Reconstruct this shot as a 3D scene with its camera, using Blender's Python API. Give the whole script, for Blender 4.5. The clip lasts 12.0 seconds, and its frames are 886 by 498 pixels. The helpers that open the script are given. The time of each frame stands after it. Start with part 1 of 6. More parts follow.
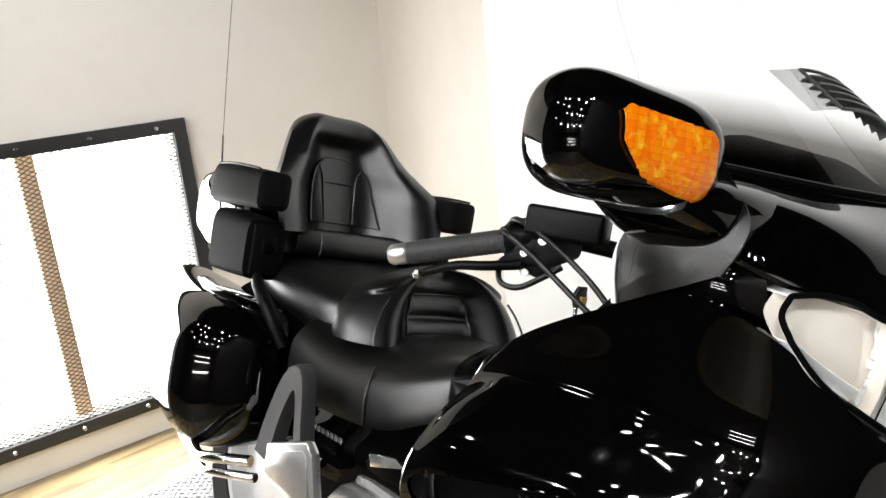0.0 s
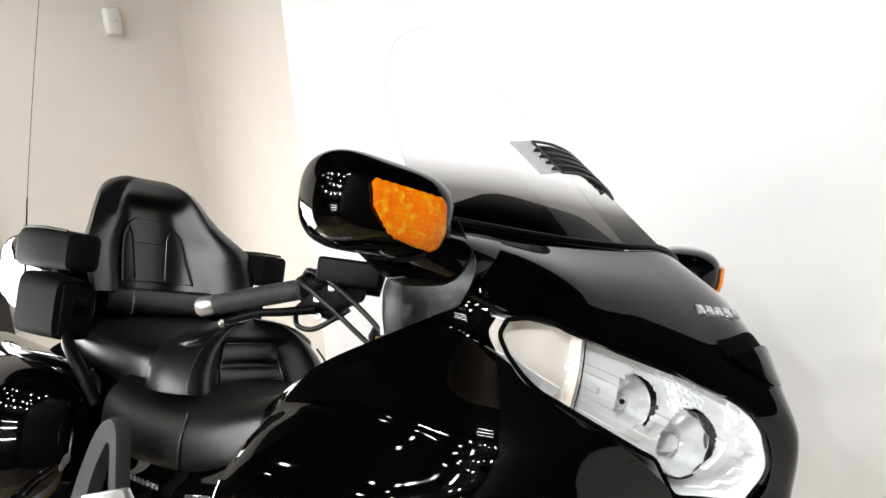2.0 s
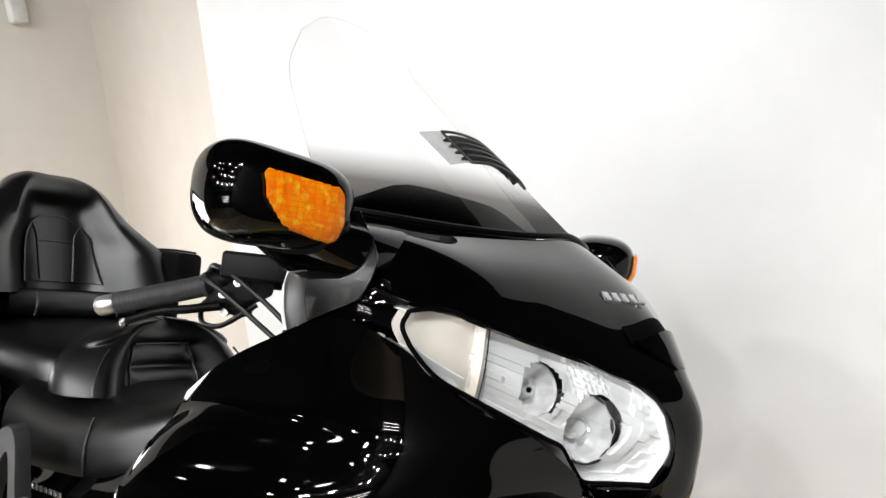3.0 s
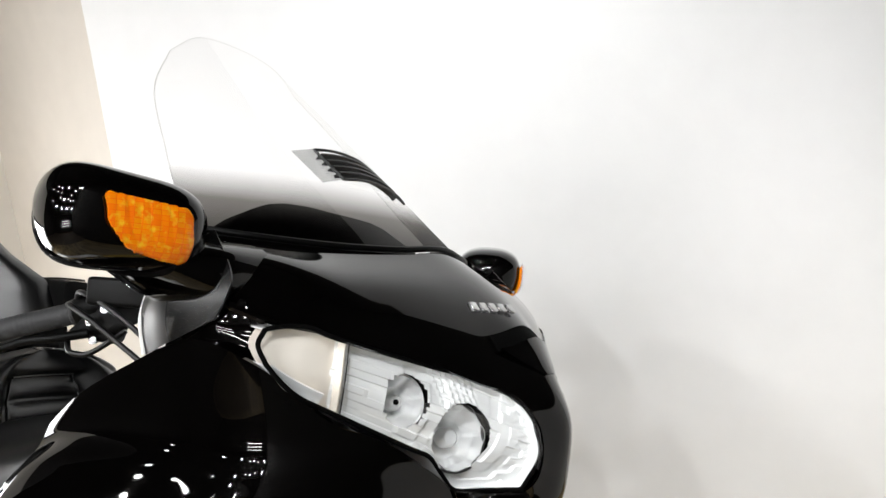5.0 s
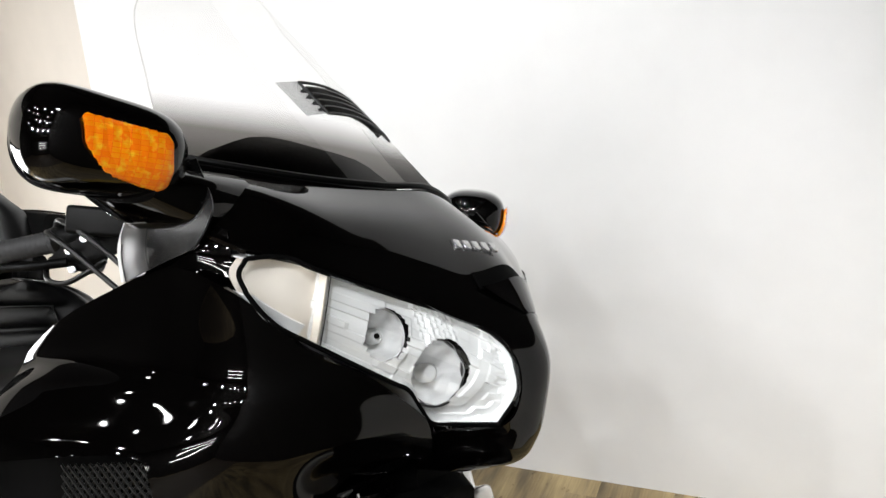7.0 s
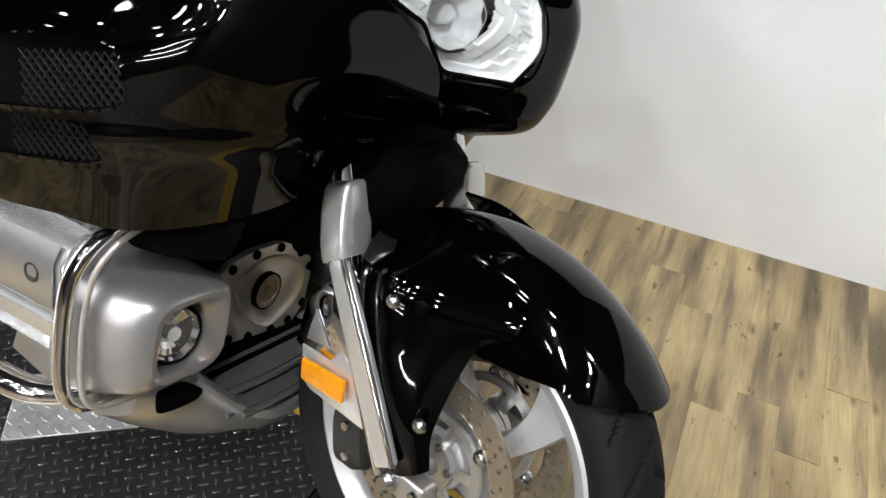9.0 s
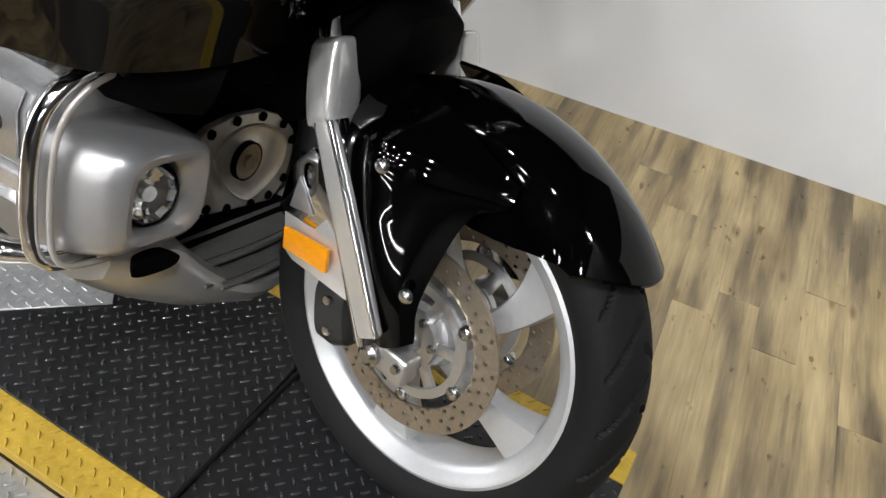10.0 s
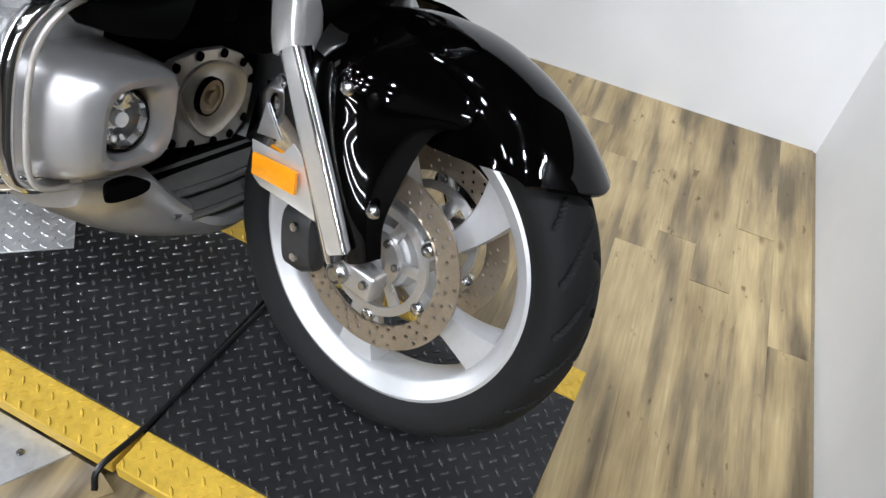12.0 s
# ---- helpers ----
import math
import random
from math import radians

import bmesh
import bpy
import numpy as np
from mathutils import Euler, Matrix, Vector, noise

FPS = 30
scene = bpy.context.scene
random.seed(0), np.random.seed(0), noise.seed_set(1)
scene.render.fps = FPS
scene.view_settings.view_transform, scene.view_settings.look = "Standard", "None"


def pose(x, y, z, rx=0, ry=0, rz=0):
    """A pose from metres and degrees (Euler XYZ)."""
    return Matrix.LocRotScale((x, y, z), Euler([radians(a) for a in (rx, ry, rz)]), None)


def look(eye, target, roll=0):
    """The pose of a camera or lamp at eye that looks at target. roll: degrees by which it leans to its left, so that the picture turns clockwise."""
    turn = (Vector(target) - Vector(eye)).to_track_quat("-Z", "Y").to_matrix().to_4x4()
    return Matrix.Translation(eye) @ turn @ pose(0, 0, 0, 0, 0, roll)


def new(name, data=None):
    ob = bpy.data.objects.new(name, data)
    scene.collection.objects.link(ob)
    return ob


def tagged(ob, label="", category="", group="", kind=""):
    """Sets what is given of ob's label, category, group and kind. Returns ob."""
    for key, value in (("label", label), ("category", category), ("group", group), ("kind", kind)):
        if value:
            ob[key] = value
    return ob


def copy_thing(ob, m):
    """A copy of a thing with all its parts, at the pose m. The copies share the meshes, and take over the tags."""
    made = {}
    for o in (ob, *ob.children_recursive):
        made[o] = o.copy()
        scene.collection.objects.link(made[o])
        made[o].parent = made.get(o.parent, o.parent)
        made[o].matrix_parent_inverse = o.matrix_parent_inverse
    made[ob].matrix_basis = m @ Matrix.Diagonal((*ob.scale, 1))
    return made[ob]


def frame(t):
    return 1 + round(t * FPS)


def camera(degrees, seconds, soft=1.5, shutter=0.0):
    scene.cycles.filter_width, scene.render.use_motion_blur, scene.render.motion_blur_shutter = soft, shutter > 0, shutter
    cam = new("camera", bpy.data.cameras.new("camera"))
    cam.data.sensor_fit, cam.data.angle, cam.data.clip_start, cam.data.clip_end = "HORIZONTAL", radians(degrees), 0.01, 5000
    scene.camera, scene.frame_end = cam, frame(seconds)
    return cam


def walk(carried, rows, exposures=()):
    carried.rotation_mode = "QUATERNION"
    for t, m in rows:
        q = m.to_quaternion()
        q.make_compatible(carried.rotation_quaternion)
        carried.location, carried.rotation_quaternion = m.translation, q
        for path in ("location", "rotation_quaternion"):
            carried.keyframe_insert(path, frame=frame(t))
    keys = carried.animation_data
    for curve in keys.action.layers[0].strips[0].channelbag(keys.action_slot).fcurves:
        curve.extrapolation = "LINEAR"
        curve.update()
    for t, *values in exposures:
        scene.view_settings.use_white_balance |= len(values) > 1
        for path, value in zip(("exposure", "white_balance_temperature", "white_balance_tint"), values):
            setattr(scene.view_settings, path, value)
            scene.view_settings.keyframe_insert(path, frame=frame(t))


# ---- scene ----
cam = camera(59.27, 12.0)
# seconds, eye, turn about x, y, z
ROWS = [
    (0.0, 0.0943, -0.7309, 1.3966, 74.23, 5.58, 51.62),
    (0.3, 0.1447, -0.8176, 1.3936, 73.60, 5.34, 47.76),
    (0.5, 0.1690, -0.8614, 1.4008, 74.31, 5.52, 45.80),
    (0.8, 0.2048, -0.8686, 1.4179, 74.52, 3.50, 44.70),
    (1.0, 0.2206, -0.8610, 1.4349, 76.02, 4.55, 43.58),
    (1.5, 0.2490, -0.8367, 1.4399, 77.33, 3.95, 41.90),
    (2.0, 0.2591, -0.8076, 1.4336, 76.74, 4.85, 38.79),
    (2.5, 0.2697, -0.7859, 1.4238, 76.21, 4.41, 36.23),
    (3.0, 0.2820, -0.7746, 1.4230, 75.90, 4.70, 33.90),
    (3.5, 0.3025, -0.7615, 1.4211, 76.14, 4.76, 31.64),
    (5.5, 0.3686, -0.7419, 1.4143, 76.64, 5.54, 27.98),
    (6.0, 0.3699, -0.7458, 1.4112, 76.60, 5.26, 27.93),
    (6.5, 0.3692, -0.7480, 1.4047, 75.98, 5.04, 27.67),
    (8.3, 0.3129, -0.7172, 1.3332, 58.80, -0.97, 29.09),
    (8.5, 0.3073, -0.7176, 1.3092, 57.15, -1.46, 29.21),
    (9.0, 0.2924, -0.7161, 1.2614, 52.86, -4.54, 29.62),
    (9.5, 0.2850, -0.7182, 1.2224, 49.18, -5.94, 30.04),
    (10.0, 0.2850, -0.7242, 1.1865, 46.56, -7.15, 29.61),
    (10.5, 0.2857, -0.7359, 1.1483, 44.37, -8.32, 29.33),
    (11.0, 0.2936, -0.7537, 1.1247, 43.72, -8.74, 27.61),
    (11.5, 0.3106, -0.8035, 1.1293, 44.31, -8.09, 24.70),
    (11.7, 0.3131, -0.8265, 1.1551, 44.20, -8.58, 25.53),
    (12.0, 0.3111, -0.8263, 1.1736, 45.38, -9.07, 25.61),
]
EXPOSURES = [(0.0, 0.16, 6500, 10), (2.0, 0.14, 6450, 10), (3.5, 0.04, 6450, 10), (6.5, 0.03, 6450, 10), (8.5, 0.0, 6300, 10), (9.3, -0.22, 6300, 10), (10.0, -0.3, 6250, 10), (10.6, -0.3, 6250, 10), (11.2, -0.12, 6150, 10), (11.6, 0.0, 6000, 10), (12.0, 0.03, 5900, 10)]
walk(cam, [(t, pose(x, y, z, rx, ry, rz)) for t, x, y, z, rx, ry, rz in ROWS], EXPOSURES)

# ---- world and light ----
world = bpy.data.worlds.new("world")
scene.world = world
world.use_nodes = True
bg = world.node_tree.nodes["Background"]
bg.inputs["Color"].default_value = (0.9, 0.95, 1.0, 1)
bg.inputs["Strength"].default_value = 0.3

CEILING = 3.3
LAMP_COLOUR = (0.99, 0.995, 1.0)


def spot(name, place, target, watts, degrees, radius=0.05, blend=1.0, colour=LAMP_COLOUR):
    data = bpy.data.lights.new(name, "SPOT")
    data.energy, data.spot_size, data.spot_blend, data.shadow_soft_size, data.color = watts, radians(degrees), blend, radius, colour
    ob = new(name, data)
    ob.matrix_world = look(place, target)
    return ob


# round ceiling lamps, and unseen spots added to wash the white walls
LAMPS = [(-1.6, -2.2), (-0.5, -2.1), (0.5, -2.2), (-1.2, -3.7), (0.2, -3.7), (-2.0, -5.1), (-0.5, -5.1), (0.9, -5.1), (-3.5, -4.6)]
for lx, ly in LAMPS:
    spot("lamp_ceiling", (lx, ly, CEILING - 0.1), (lx, ly + 0.001, 0), 72, 166, 0.05, 0.25)
# two more unseen spots, added to brighten the wheel and the floor behind
spot("lamp_front", (0.85, -1.3, CEILING - 0.2), (0.2, 0.2, 0.2), 190, 46, 0.06)
spot("lamp_floor", (0.30, 0.85, CEILING - 0.2), (0.30, 1.0, 0.0), 190, 36, 0.06)
spot("lamp_wash", (-0.75, -0.1, CEILING - 0.15), (-0.75, 1.4, 1.15), 64, 50)
spot("lamp_wash", (-0.25, -0.2, CEILING - 0.15), (-0.35, 1.4, 1.15), 60, 42)
spot("lamp_wash", (-2.0, -0.4, CEILING - 0.15), (-2.9, 0.35, 1.0), 58, 54)
window_light = bpy.data.lights.new("lamp_window", "AREA")
window_light.shape, window_light.size, window_light.size_y, window_light.energy = "RECTANGLE", 1.25, 1.0, 46
ob = new("lamp_window", window_light)
ob.matrix_world = look((-2.94, -0.35, 0.6), (-1.5, -0.35, 0.5))


# ---- materials ----
def material(name, base, rough=0.5, metal=0.0, vary=0.15, scale=6.0, bump=0.0, bump_scale=120.0, coat=0.0, stretch=(1, 1, 1), tint=None, random=0.0, rough_vary=0.08, spec=0.5):
    """A principled surface whose colour and roughness vary at a coarse and a fine scale."""
    m = bpy.data.materials.new(name)
    m.use_nodes = True
    nt = m.node_tree
    n, link = nt.nodes, nt.links.new
    b = n["Principled BSDF"]
    b.inputs["Metallic"].default_value = metal
    b.inputs["Coat Weight"].default_value = coat
    b.inputs["Coat Roughness"].default_value = 0.03
    b.inputs["Specular IOR Level"].default_value = spec
    tc, mp = n.new("ShaderNodeTexCoord"), n.new("ShaderNodeMapping")
    mp.inputs["Scale"].default_value = stretch
    if random:
        info, shift = n.new("ShaderNodeObjectInfo"), n.new("ShaderNodeVectorMath")
        link(tc.outputs["Object"], shift.inputs[0])
        link(info.outputs["Location"], shift.inputs[1])
        link(shift.outputs[0], mp.inputs["Vector"])
    else:
        link(tc.outputs["Object"], mp.inputs["Vector"])
    coarse, fine = n.new("ShaderNodeTexNoise"), n.new("ShaderNodeTexNoise")
    coarse.inputs["Scale"].default_value, fine.inputs["Scale"].default_value = scale, scale * 9
    coarse.inputs["Detail"].default_value = fine.inputs["Detail"].default_value = 4
    for t in (coarse, fine):
        link(mp.outputs["Vector"], t.inputs["Vector"])
    add = n.new("ShaderNodeMath")
    add.operation = "MULTIPLY_ADD"
    add.inputs[1].default_value = 0.45
    link(fine.outputs["Fac"], add.inputs[0])
    half = n.new("ShaderNodeMath")
    half.operation = "MULTIPLY"
    half.inputs[1].default_value = 0.55
    link(coarse.outputs["Fac"], half.inputs[0])
    link(half.outputs[0], add.inputs[2])
    ramp = n.new("ShaderNodeValToRGB")
    dark = [c * (1 - vary) for c in base]
    light = [min(1, c * (1 + vary)) for c in (tint or base)]
    ramp.color_ramp.elements[0].position, ramp.color_ramp.elements[1].position = 0.3, 0.7
    ramp.color_ramp.elements[0].color, ramp.color_ramp.elements[1].color = (*dark, 1), (*light, 1)
    link(add.outputs[0], ramp.inputs["Fac"])
    colour = ramp.outputs["Color"]
    if random:
        hsv = n.new("ShaderNodeHueSaturation")
        rng = n.new("ShaderNodeMapRange")
        rng.inputs["To Min"].default_value, rng.inputs["To Max"].default_value = 1 - random, 1 + random
        link(info.outputs["Random"], rng.inputs["Value"])
        link(rng.outputs["Result"], hsv.inputs["Value"])
        link(colour, hsv.inputs["Color"])
        colour = hsv.outputs["Color"]
    link(colour, b.inputs["Base Color"])
    rr = n.new("ShaderNodeMapRange")
    rr.inputs["To Min"].default_value, rr.inputs["To Max"].default_value = max(0.0, rough - rough_vary), min(1, rough + rough_vary)
    link(add.outputs[0], rr.inputs["Value"])
    link(rr.outputs["Result"], b.inputs["Roughness"])
    if bump:
        grain, bp = n.new("ShaderNodeTexNoise"), n.new("ShaderNodeBump")
        grain.inputs["Scale"].default_value, grain.inputs["Detail"].default_value = bump_scale, 3
        link(mp.outputs["Vector"], grain.inputs["Vector"])
        bp.inputs["Strength"].default_value, bp.inputs["Distance"].default_value = bump, 0.002
        link(grain.outputs["Fac"], bp.inputs["Height"])
        link(bp.outputs["Normal"], b.inputs["Normal"])
    return m


def clear(name, tint=(1, 1, 1), gloss=0.06):
    """A thin clear pane: it lets light straight through and mirrors a little of it."""
    m = bpy.data.materials.new(name)
    m.use_nodes = True
    nt = m.node_tree
    nt.nodes.clear()
    out, mix = nt.nodes.new("ShaderNodeOutputMaterial"), nt.nodes.new("ShaderNodeMixShader")
    see, shine, lw = nt.nodes.new("ShaderNodeBsdfTransparent"), nt.nodes.new("ShaderNodeBsdfGlossy"), nt.nodes.new("ShaderNodeLayerWeight")
    see.inputs["Color"].default_value = (*tint, 1)
    shine.inputs["Roughness"].default_value = gloss
    lw.inputs["Blend"].default_value = 0.25
    cube = nt.nodes.new("ShaderNodeMath")
    cube.operation = "MULTIPLY_ADD"
    cube.inputs[1].default_value, cube.inputs[2].default_value = 0.3, 0.02
    nt.links.new(lw.outputs["Facing"], cube.inputs[0])
    nt.links.new(cube.outputs[0], mix.inputs[0])
    nt.links.new(see.outputs[0], mix.inputs[1])
    nt.links.new(shine.outputs[0], mix.inputs[2])
    nt.links.new(mix.outputs[0], out.inputs["Surface"])
    return m


def glow(name, colour, strength):
    m = bpy.data.materials.new(name)
    m.use_nodes = True
    b = m.node_tree.nodes["Principled BSDF"]
    b.inputs["Base Color"].default_value = (*colour, 1)
    b.inputs["Emission Color"].default_value = (*colour, 1)
    b.inputs["Emission Strength"].default_value = strength
    return m


def plank_wood(name):
    """Weathered plank print: broad streaks, fine grain, dark knots, each plank its own stretch of it."""
    m = bpy.data.materials.new(name)
    m.use_nodes = True
    n, link = m.node_tree.nodes, m.node_tree.links.new
    b = n["Principled BSDF"]
    tc, info, add = n.new("ShaderNodeTexCoord"), n.new("ShaderNodeObjectInfo"), n.new("ShaderNodeVectorMath")
    link(tc.outputs["Object"], add.inputs[0])
    link(info.outputs["Location"], add.inputs[1])

    def field(kind, stretch, scale, detail=5):
        mp, t = n.new("ShaderNodeMapping"), n.new(kind)
        mp.inputs["Scale"].default_value = stretch
        t.inputs["Scale"].default_value = scale
        if kind == "ShaderNodeTexNoise":
            t.inputs["Detail"].default_value = detail
        link(add.outputs[0], mp.inputs["Vector"])
        link(mp.outputs["Vector"], t.inputs["Vector"])
        return t

    def mixed(a, c, fac, blend="MULTIPLY"):
        k = n.new("ShaderNodeMix")
        k.data_type, k.blend_type = "RGBA", blend
        k.inputs["Factor"].default_value = fac
        link(a, k.inputs["A"])
        link(c, k.inputs["B"])
        return k.outputs["Result"]

    def ramp(src, *stops):
        r = n.new("ShaderNodeValToRGB")
        e = r.color_ramp.elements
        e[0].position, e[0].color = stops[0][0], (*stops[0][1], 1)
        e[1].position, e[1].color = stops[-1][0], (*stops[-1][1], 1)
        for p, c in stops[1:-1]:
            e.new(p).color = (*c, 1)
        link(src, r.inputs["Fac"])
        return r.outputs["Color"]

    streak = ramp(field("ShaderNodeTexNoise", (9, 1.1, 1), 1.8, 8).outputs["Fac"], (0.34, (0.15, 0.115, 0.064)), (0.43, (0.26, 0.20, 0.112)), (0.51, (0.40, 0.305, 0.155)), (0.66, (0.50, 0.39, 0.205)))
    grain = ramp(field("ShaderNodeTexNoise", (60, 3, 1), 3, 3).outputs["Fac"], (0.3, (0.72, 0.70, 0.66)), (0.7, (1.0, 1.0, 1.0)))
    knots = ramp(field("ShaderNodeTexVoronoi", (7, 2.4, 1), 1.3).outputs["Distance"], (0.03, (0.35, 0.3, 0.24)), (0.11, (1, 1, 1)))
    patch = ramp(field("ShaderNodeTexNoise", (2.4, 1.1, 1), 2.2, 5).outputs["Fac"], (0.36, (0.50, 0.47, 0.44)), (0.58, (1, 1, 1)))
    specks = ramp(field("ShaderNodeTexNoise", (5, 2.2, 1), 8, 4).outputs["Fac"], (0.27, (0.40, 0.33, 0.25)), (0.33, (1, 1, 1)))
    colour = mixed(mixed(mixed(mixed(streak, grain, 0.75), knots, 0.8), patch, 0.75), specks, 0.9)
    hsv, rng = n.new("ShaderNodeHueSaturation"), n.new("ShaderNodeMapRange")
    rng.inputs["To Min"].default_value, rng.inputs["To Max"].default_value = 0.94, 1.06
    link(info.outputs["Random"], rng.inputs["Value"])
    link(rng.outputs["Result"], hsv.inputs["Value"])
    link(colour, hsv.inputs["Color"])
    link(hsv.outputs["Color"], b.inputs["Base Color"])
    b.inputs["Roughness"].default_value = 0.45
    bp = n.new("ShaderNodeBump")
    bp.inputs["Strength"].default_value, bp.inputs["Distance"].default_value = 0.2, 0.001
    link(grain, bp.inputs["Height"])
    link(bp.outputs["Normal"], b.inputs["Normal"])
    return m


def amber_lens(name):
    """Moulded amber plastic: rows of small lens cells, deeper orange in the joints, yellow glints painted in."""
    m = bpy.data.materials.new(name)
    m.use_nodes = True
    n, link = m.node_tree.nodes, m.node_tree.links.new
    b = n["Principled BSDF"]
    tc, sep, flat, cells = (n.new("ShaderNode" + k) for k in ("TexCoord", "SeparateXYZ", "CombineXYZ", "TexBrick"))
    link(tc.outputs["Object"], sep.inputs[0])
    link(sep.outputs["Y"], flat.inputs["X"])
    link(sep.outputs["Z"], flat.inputs["Y"])
    link(flat.outputs[0], cells.inputs["Vector"])
    cells.inputs["Scale"].default_value = 1.0
    cells.inputs["Brick Width"].default_value, cells.inputs["Row Height"].default_value = 0.0085, 0.0056
    cells.inputs["Mortar Size"].default_value, cells.inputs["Mortar Smooth"].default_value = 0.0005, 0.8
    cells.offset = 0.0
    cells.inputs["Color1"].default_value = (1.0, 0.19, 0.0, 1)
    cells.inputs["Color2"].default_value = (1.0, 0.30, 0.0, 1)
    cells.inputs["Mortar"].default_value = (1.0, 0.15, 0.0, 1)
    glint, ramp, mix = n.new("ShaderNodeTexNoise"), n.new("ShaderNodeValToRGB"), n.new("ShaderNodeMix")
    glint.inputs["Scale"].default_value, glint.inputs["Detail"].default_value = 95, 2
    link(tc.outputs["Object"], glint.inputs["Vector"])
    ramp.color_ramp.elements[0].position, ramp.color_ramp.elements[1].position = 0.56, 0.72
    link(glint.outputs["Fac"], ramp.inputs["Fac"])
    mix.data_type = "RGBA"
    link(ramp.outputs["Color"], mix.inputs["Factor"])
    link(cells.outputs["Color"], mix.inputs["A"])
    mix.inputs["B"].default_value = (1.0, 0.50, 0.015, 1)
    link(mix.outputs["Result"], b.inputs["Base Color"])
    b.inputs["Roughness"].default_value = 0.12
    b.inputs["Coat Weight"].default_value = 0.8
    bp = n.new("ShaderNodeBump")
    bp.inputs["Strength"].default_value, bp.inputs["Distance"].default_value = 0.35, 0.001
    link(cells.outputs["Fac"], bp.inputs["Height"])
    link(bp.outputs["Normal"], b.inputs["Normal"])
    return m


BLACK = material("black_paint", (0.0006, 0.0005, 0.0005), 0.03, 0.0, 0.3, 3, rough_vary=0.02, spec=0.42)
SATIN = material("black_plastic", (0.002, 0.002, 0.002), 0.42, 0.0, 0.25, 8, bump=0.15, bump_scale=500, spec=0.11)
# near-black for dark fittings, and for the shade in gaps and hollows
DARK = material("dark_parts_and_shade", (0.0005, 0.0005, 0.0005), 0.8, 0.0, 0.2, 8, spec=0.05)
LEATHER = material("black_vinyl", (0.0016, 0.0016, 0.0017), 0.35, 0.0, 0.25, 9, bump=0.08, bump_scale=520, rough_vary=0.03, spec=0.85)
RUBBER = material("tyre_rubber", (0.008, 0.008, 0.008), 0.75, 0.0, 0.3, 20, bump=0.2, bump_scale=300, spec=0.25)
TRIM = material("black_soft_trim", (0.0025, 0.0025, 0.0025), 0.7, 0.0, 0.25, 8, bump=0.2, bump_scale=420, spec=0.1)
GRIP = material("grip_rubber", (0.045, 0.045, 0.046), 0.5, 0.0, 0.2, 30, bump=0.2, bump_scale=400, spec=0.2)
CHROME = material("chrome", (0.82, 0.82, 0.83), 0.07, 1.0, 0.04, 12, rough_vary=0.03)
BRUSHED = material("cast_aluminium", (0.62, 0.61, 0.60), 0.3, 0.85, 0.1, 18, bump=0.1, bump_scale=200)
SILVER = material("silver_paint", (0.47, 0.465, 0.46), 0.33, 0.7, 0.07, 6, bump=0.05, bump_scale=900, coat=0.25)
WHEEL_SILVER = material("wheel_silver", (0.58, 0.58, 0.58), 0.36, 0.4, 0.06, 10, bump=0.05, bump_scale=500)
DISC = material("brake_disc_steel", (0.36, 0.30, 0.23), 0.36, 0.7, 0.18, 25, bump=0.1, bump_scale=700)
STEEL = material("bolt_steel", (0.5, 0.5, 0.5), 0.25, 1.0, 0.1, 60)
CABLE = material("cable_sheath", (0.006, 0.006, 0.006), 0.35, 0.0, 0.2, 40, spec=0.25)
AMBER = amber_lens("amber_lens")
REFLECT = material("amber_reflector", (0.78, 0.29, 0.004), 0.2, 0.0, 0.15, 60, coat=0.6)
BADGE = material("badge_metal", (0.72, 0.72, 0.72), 0.2, 0.9, 0.08, 60)
NET = material("vent_net", (0.003, 0.003, 0.003), 0.5, 0.0, 0.2, 60, spec=0.2)
GRILLE = material("vent_mesh", (0.045, 0.045, 0.045), 0.4, 0.4, 0.2, 60)
TITANIUM = material("engine_cover_metal", (0.60, 0.57, 0.52), 0.34, 0.5, 0.1, 12, bump=0.08, bump_scale=500)
LENS = clear("headlight_lens", (0.97, 0.98, 0.98), 0.03)
SHIELD = clear("windshield_acrylic", (0.93, 0.935, 0.93), 0.02)
gl = [k for k in SHIELD.node_tree.nodes if k.type == "MATH"][0]
gl.inputs[1].default_value, gl.inputs[2].default_value = 0.12, 0.008
# the dark reflection along the acrylic's lower edge is put into its tint
nt = SHIELD.node_tree
tc, sep, band, ramp = (nt.nodes.new("ShaderNode" + k) for k in ("TexCoord", "SeparateXYZ", "MapRange", "ValToRGB"))
band.inputs["From Min"].default_value, band.inputs["From Max"].default_value = 1.165, 1.275
ramp.color_ramp.elements[0].color, ramp.color_ramp.elements[1].color = (0.035, 0.033, 0.03, 1), (0.985, 0.985, 0.982, 1)
ramp.color_ramp.elements.new(0.55).color = (0.20, 0.19, 0.18, 1)
nt.links.new(tc.outputs["Object"], sep.inputs[0])
nt.links.new(sep.outputs["Z"], band.inputs["Value"])
nt.links.new(band.outputs["Result"], ramp.inputs["Fac"])
nt.links.new(ramp.outputs["Color"], [k for k in nt.nodes if k.type == "BSDF_TRANSPARENT"][0].inputs["Color"])
SMOKE = clear("smoked_deflector", (0.75, 0.75, 0.75), 0.22)

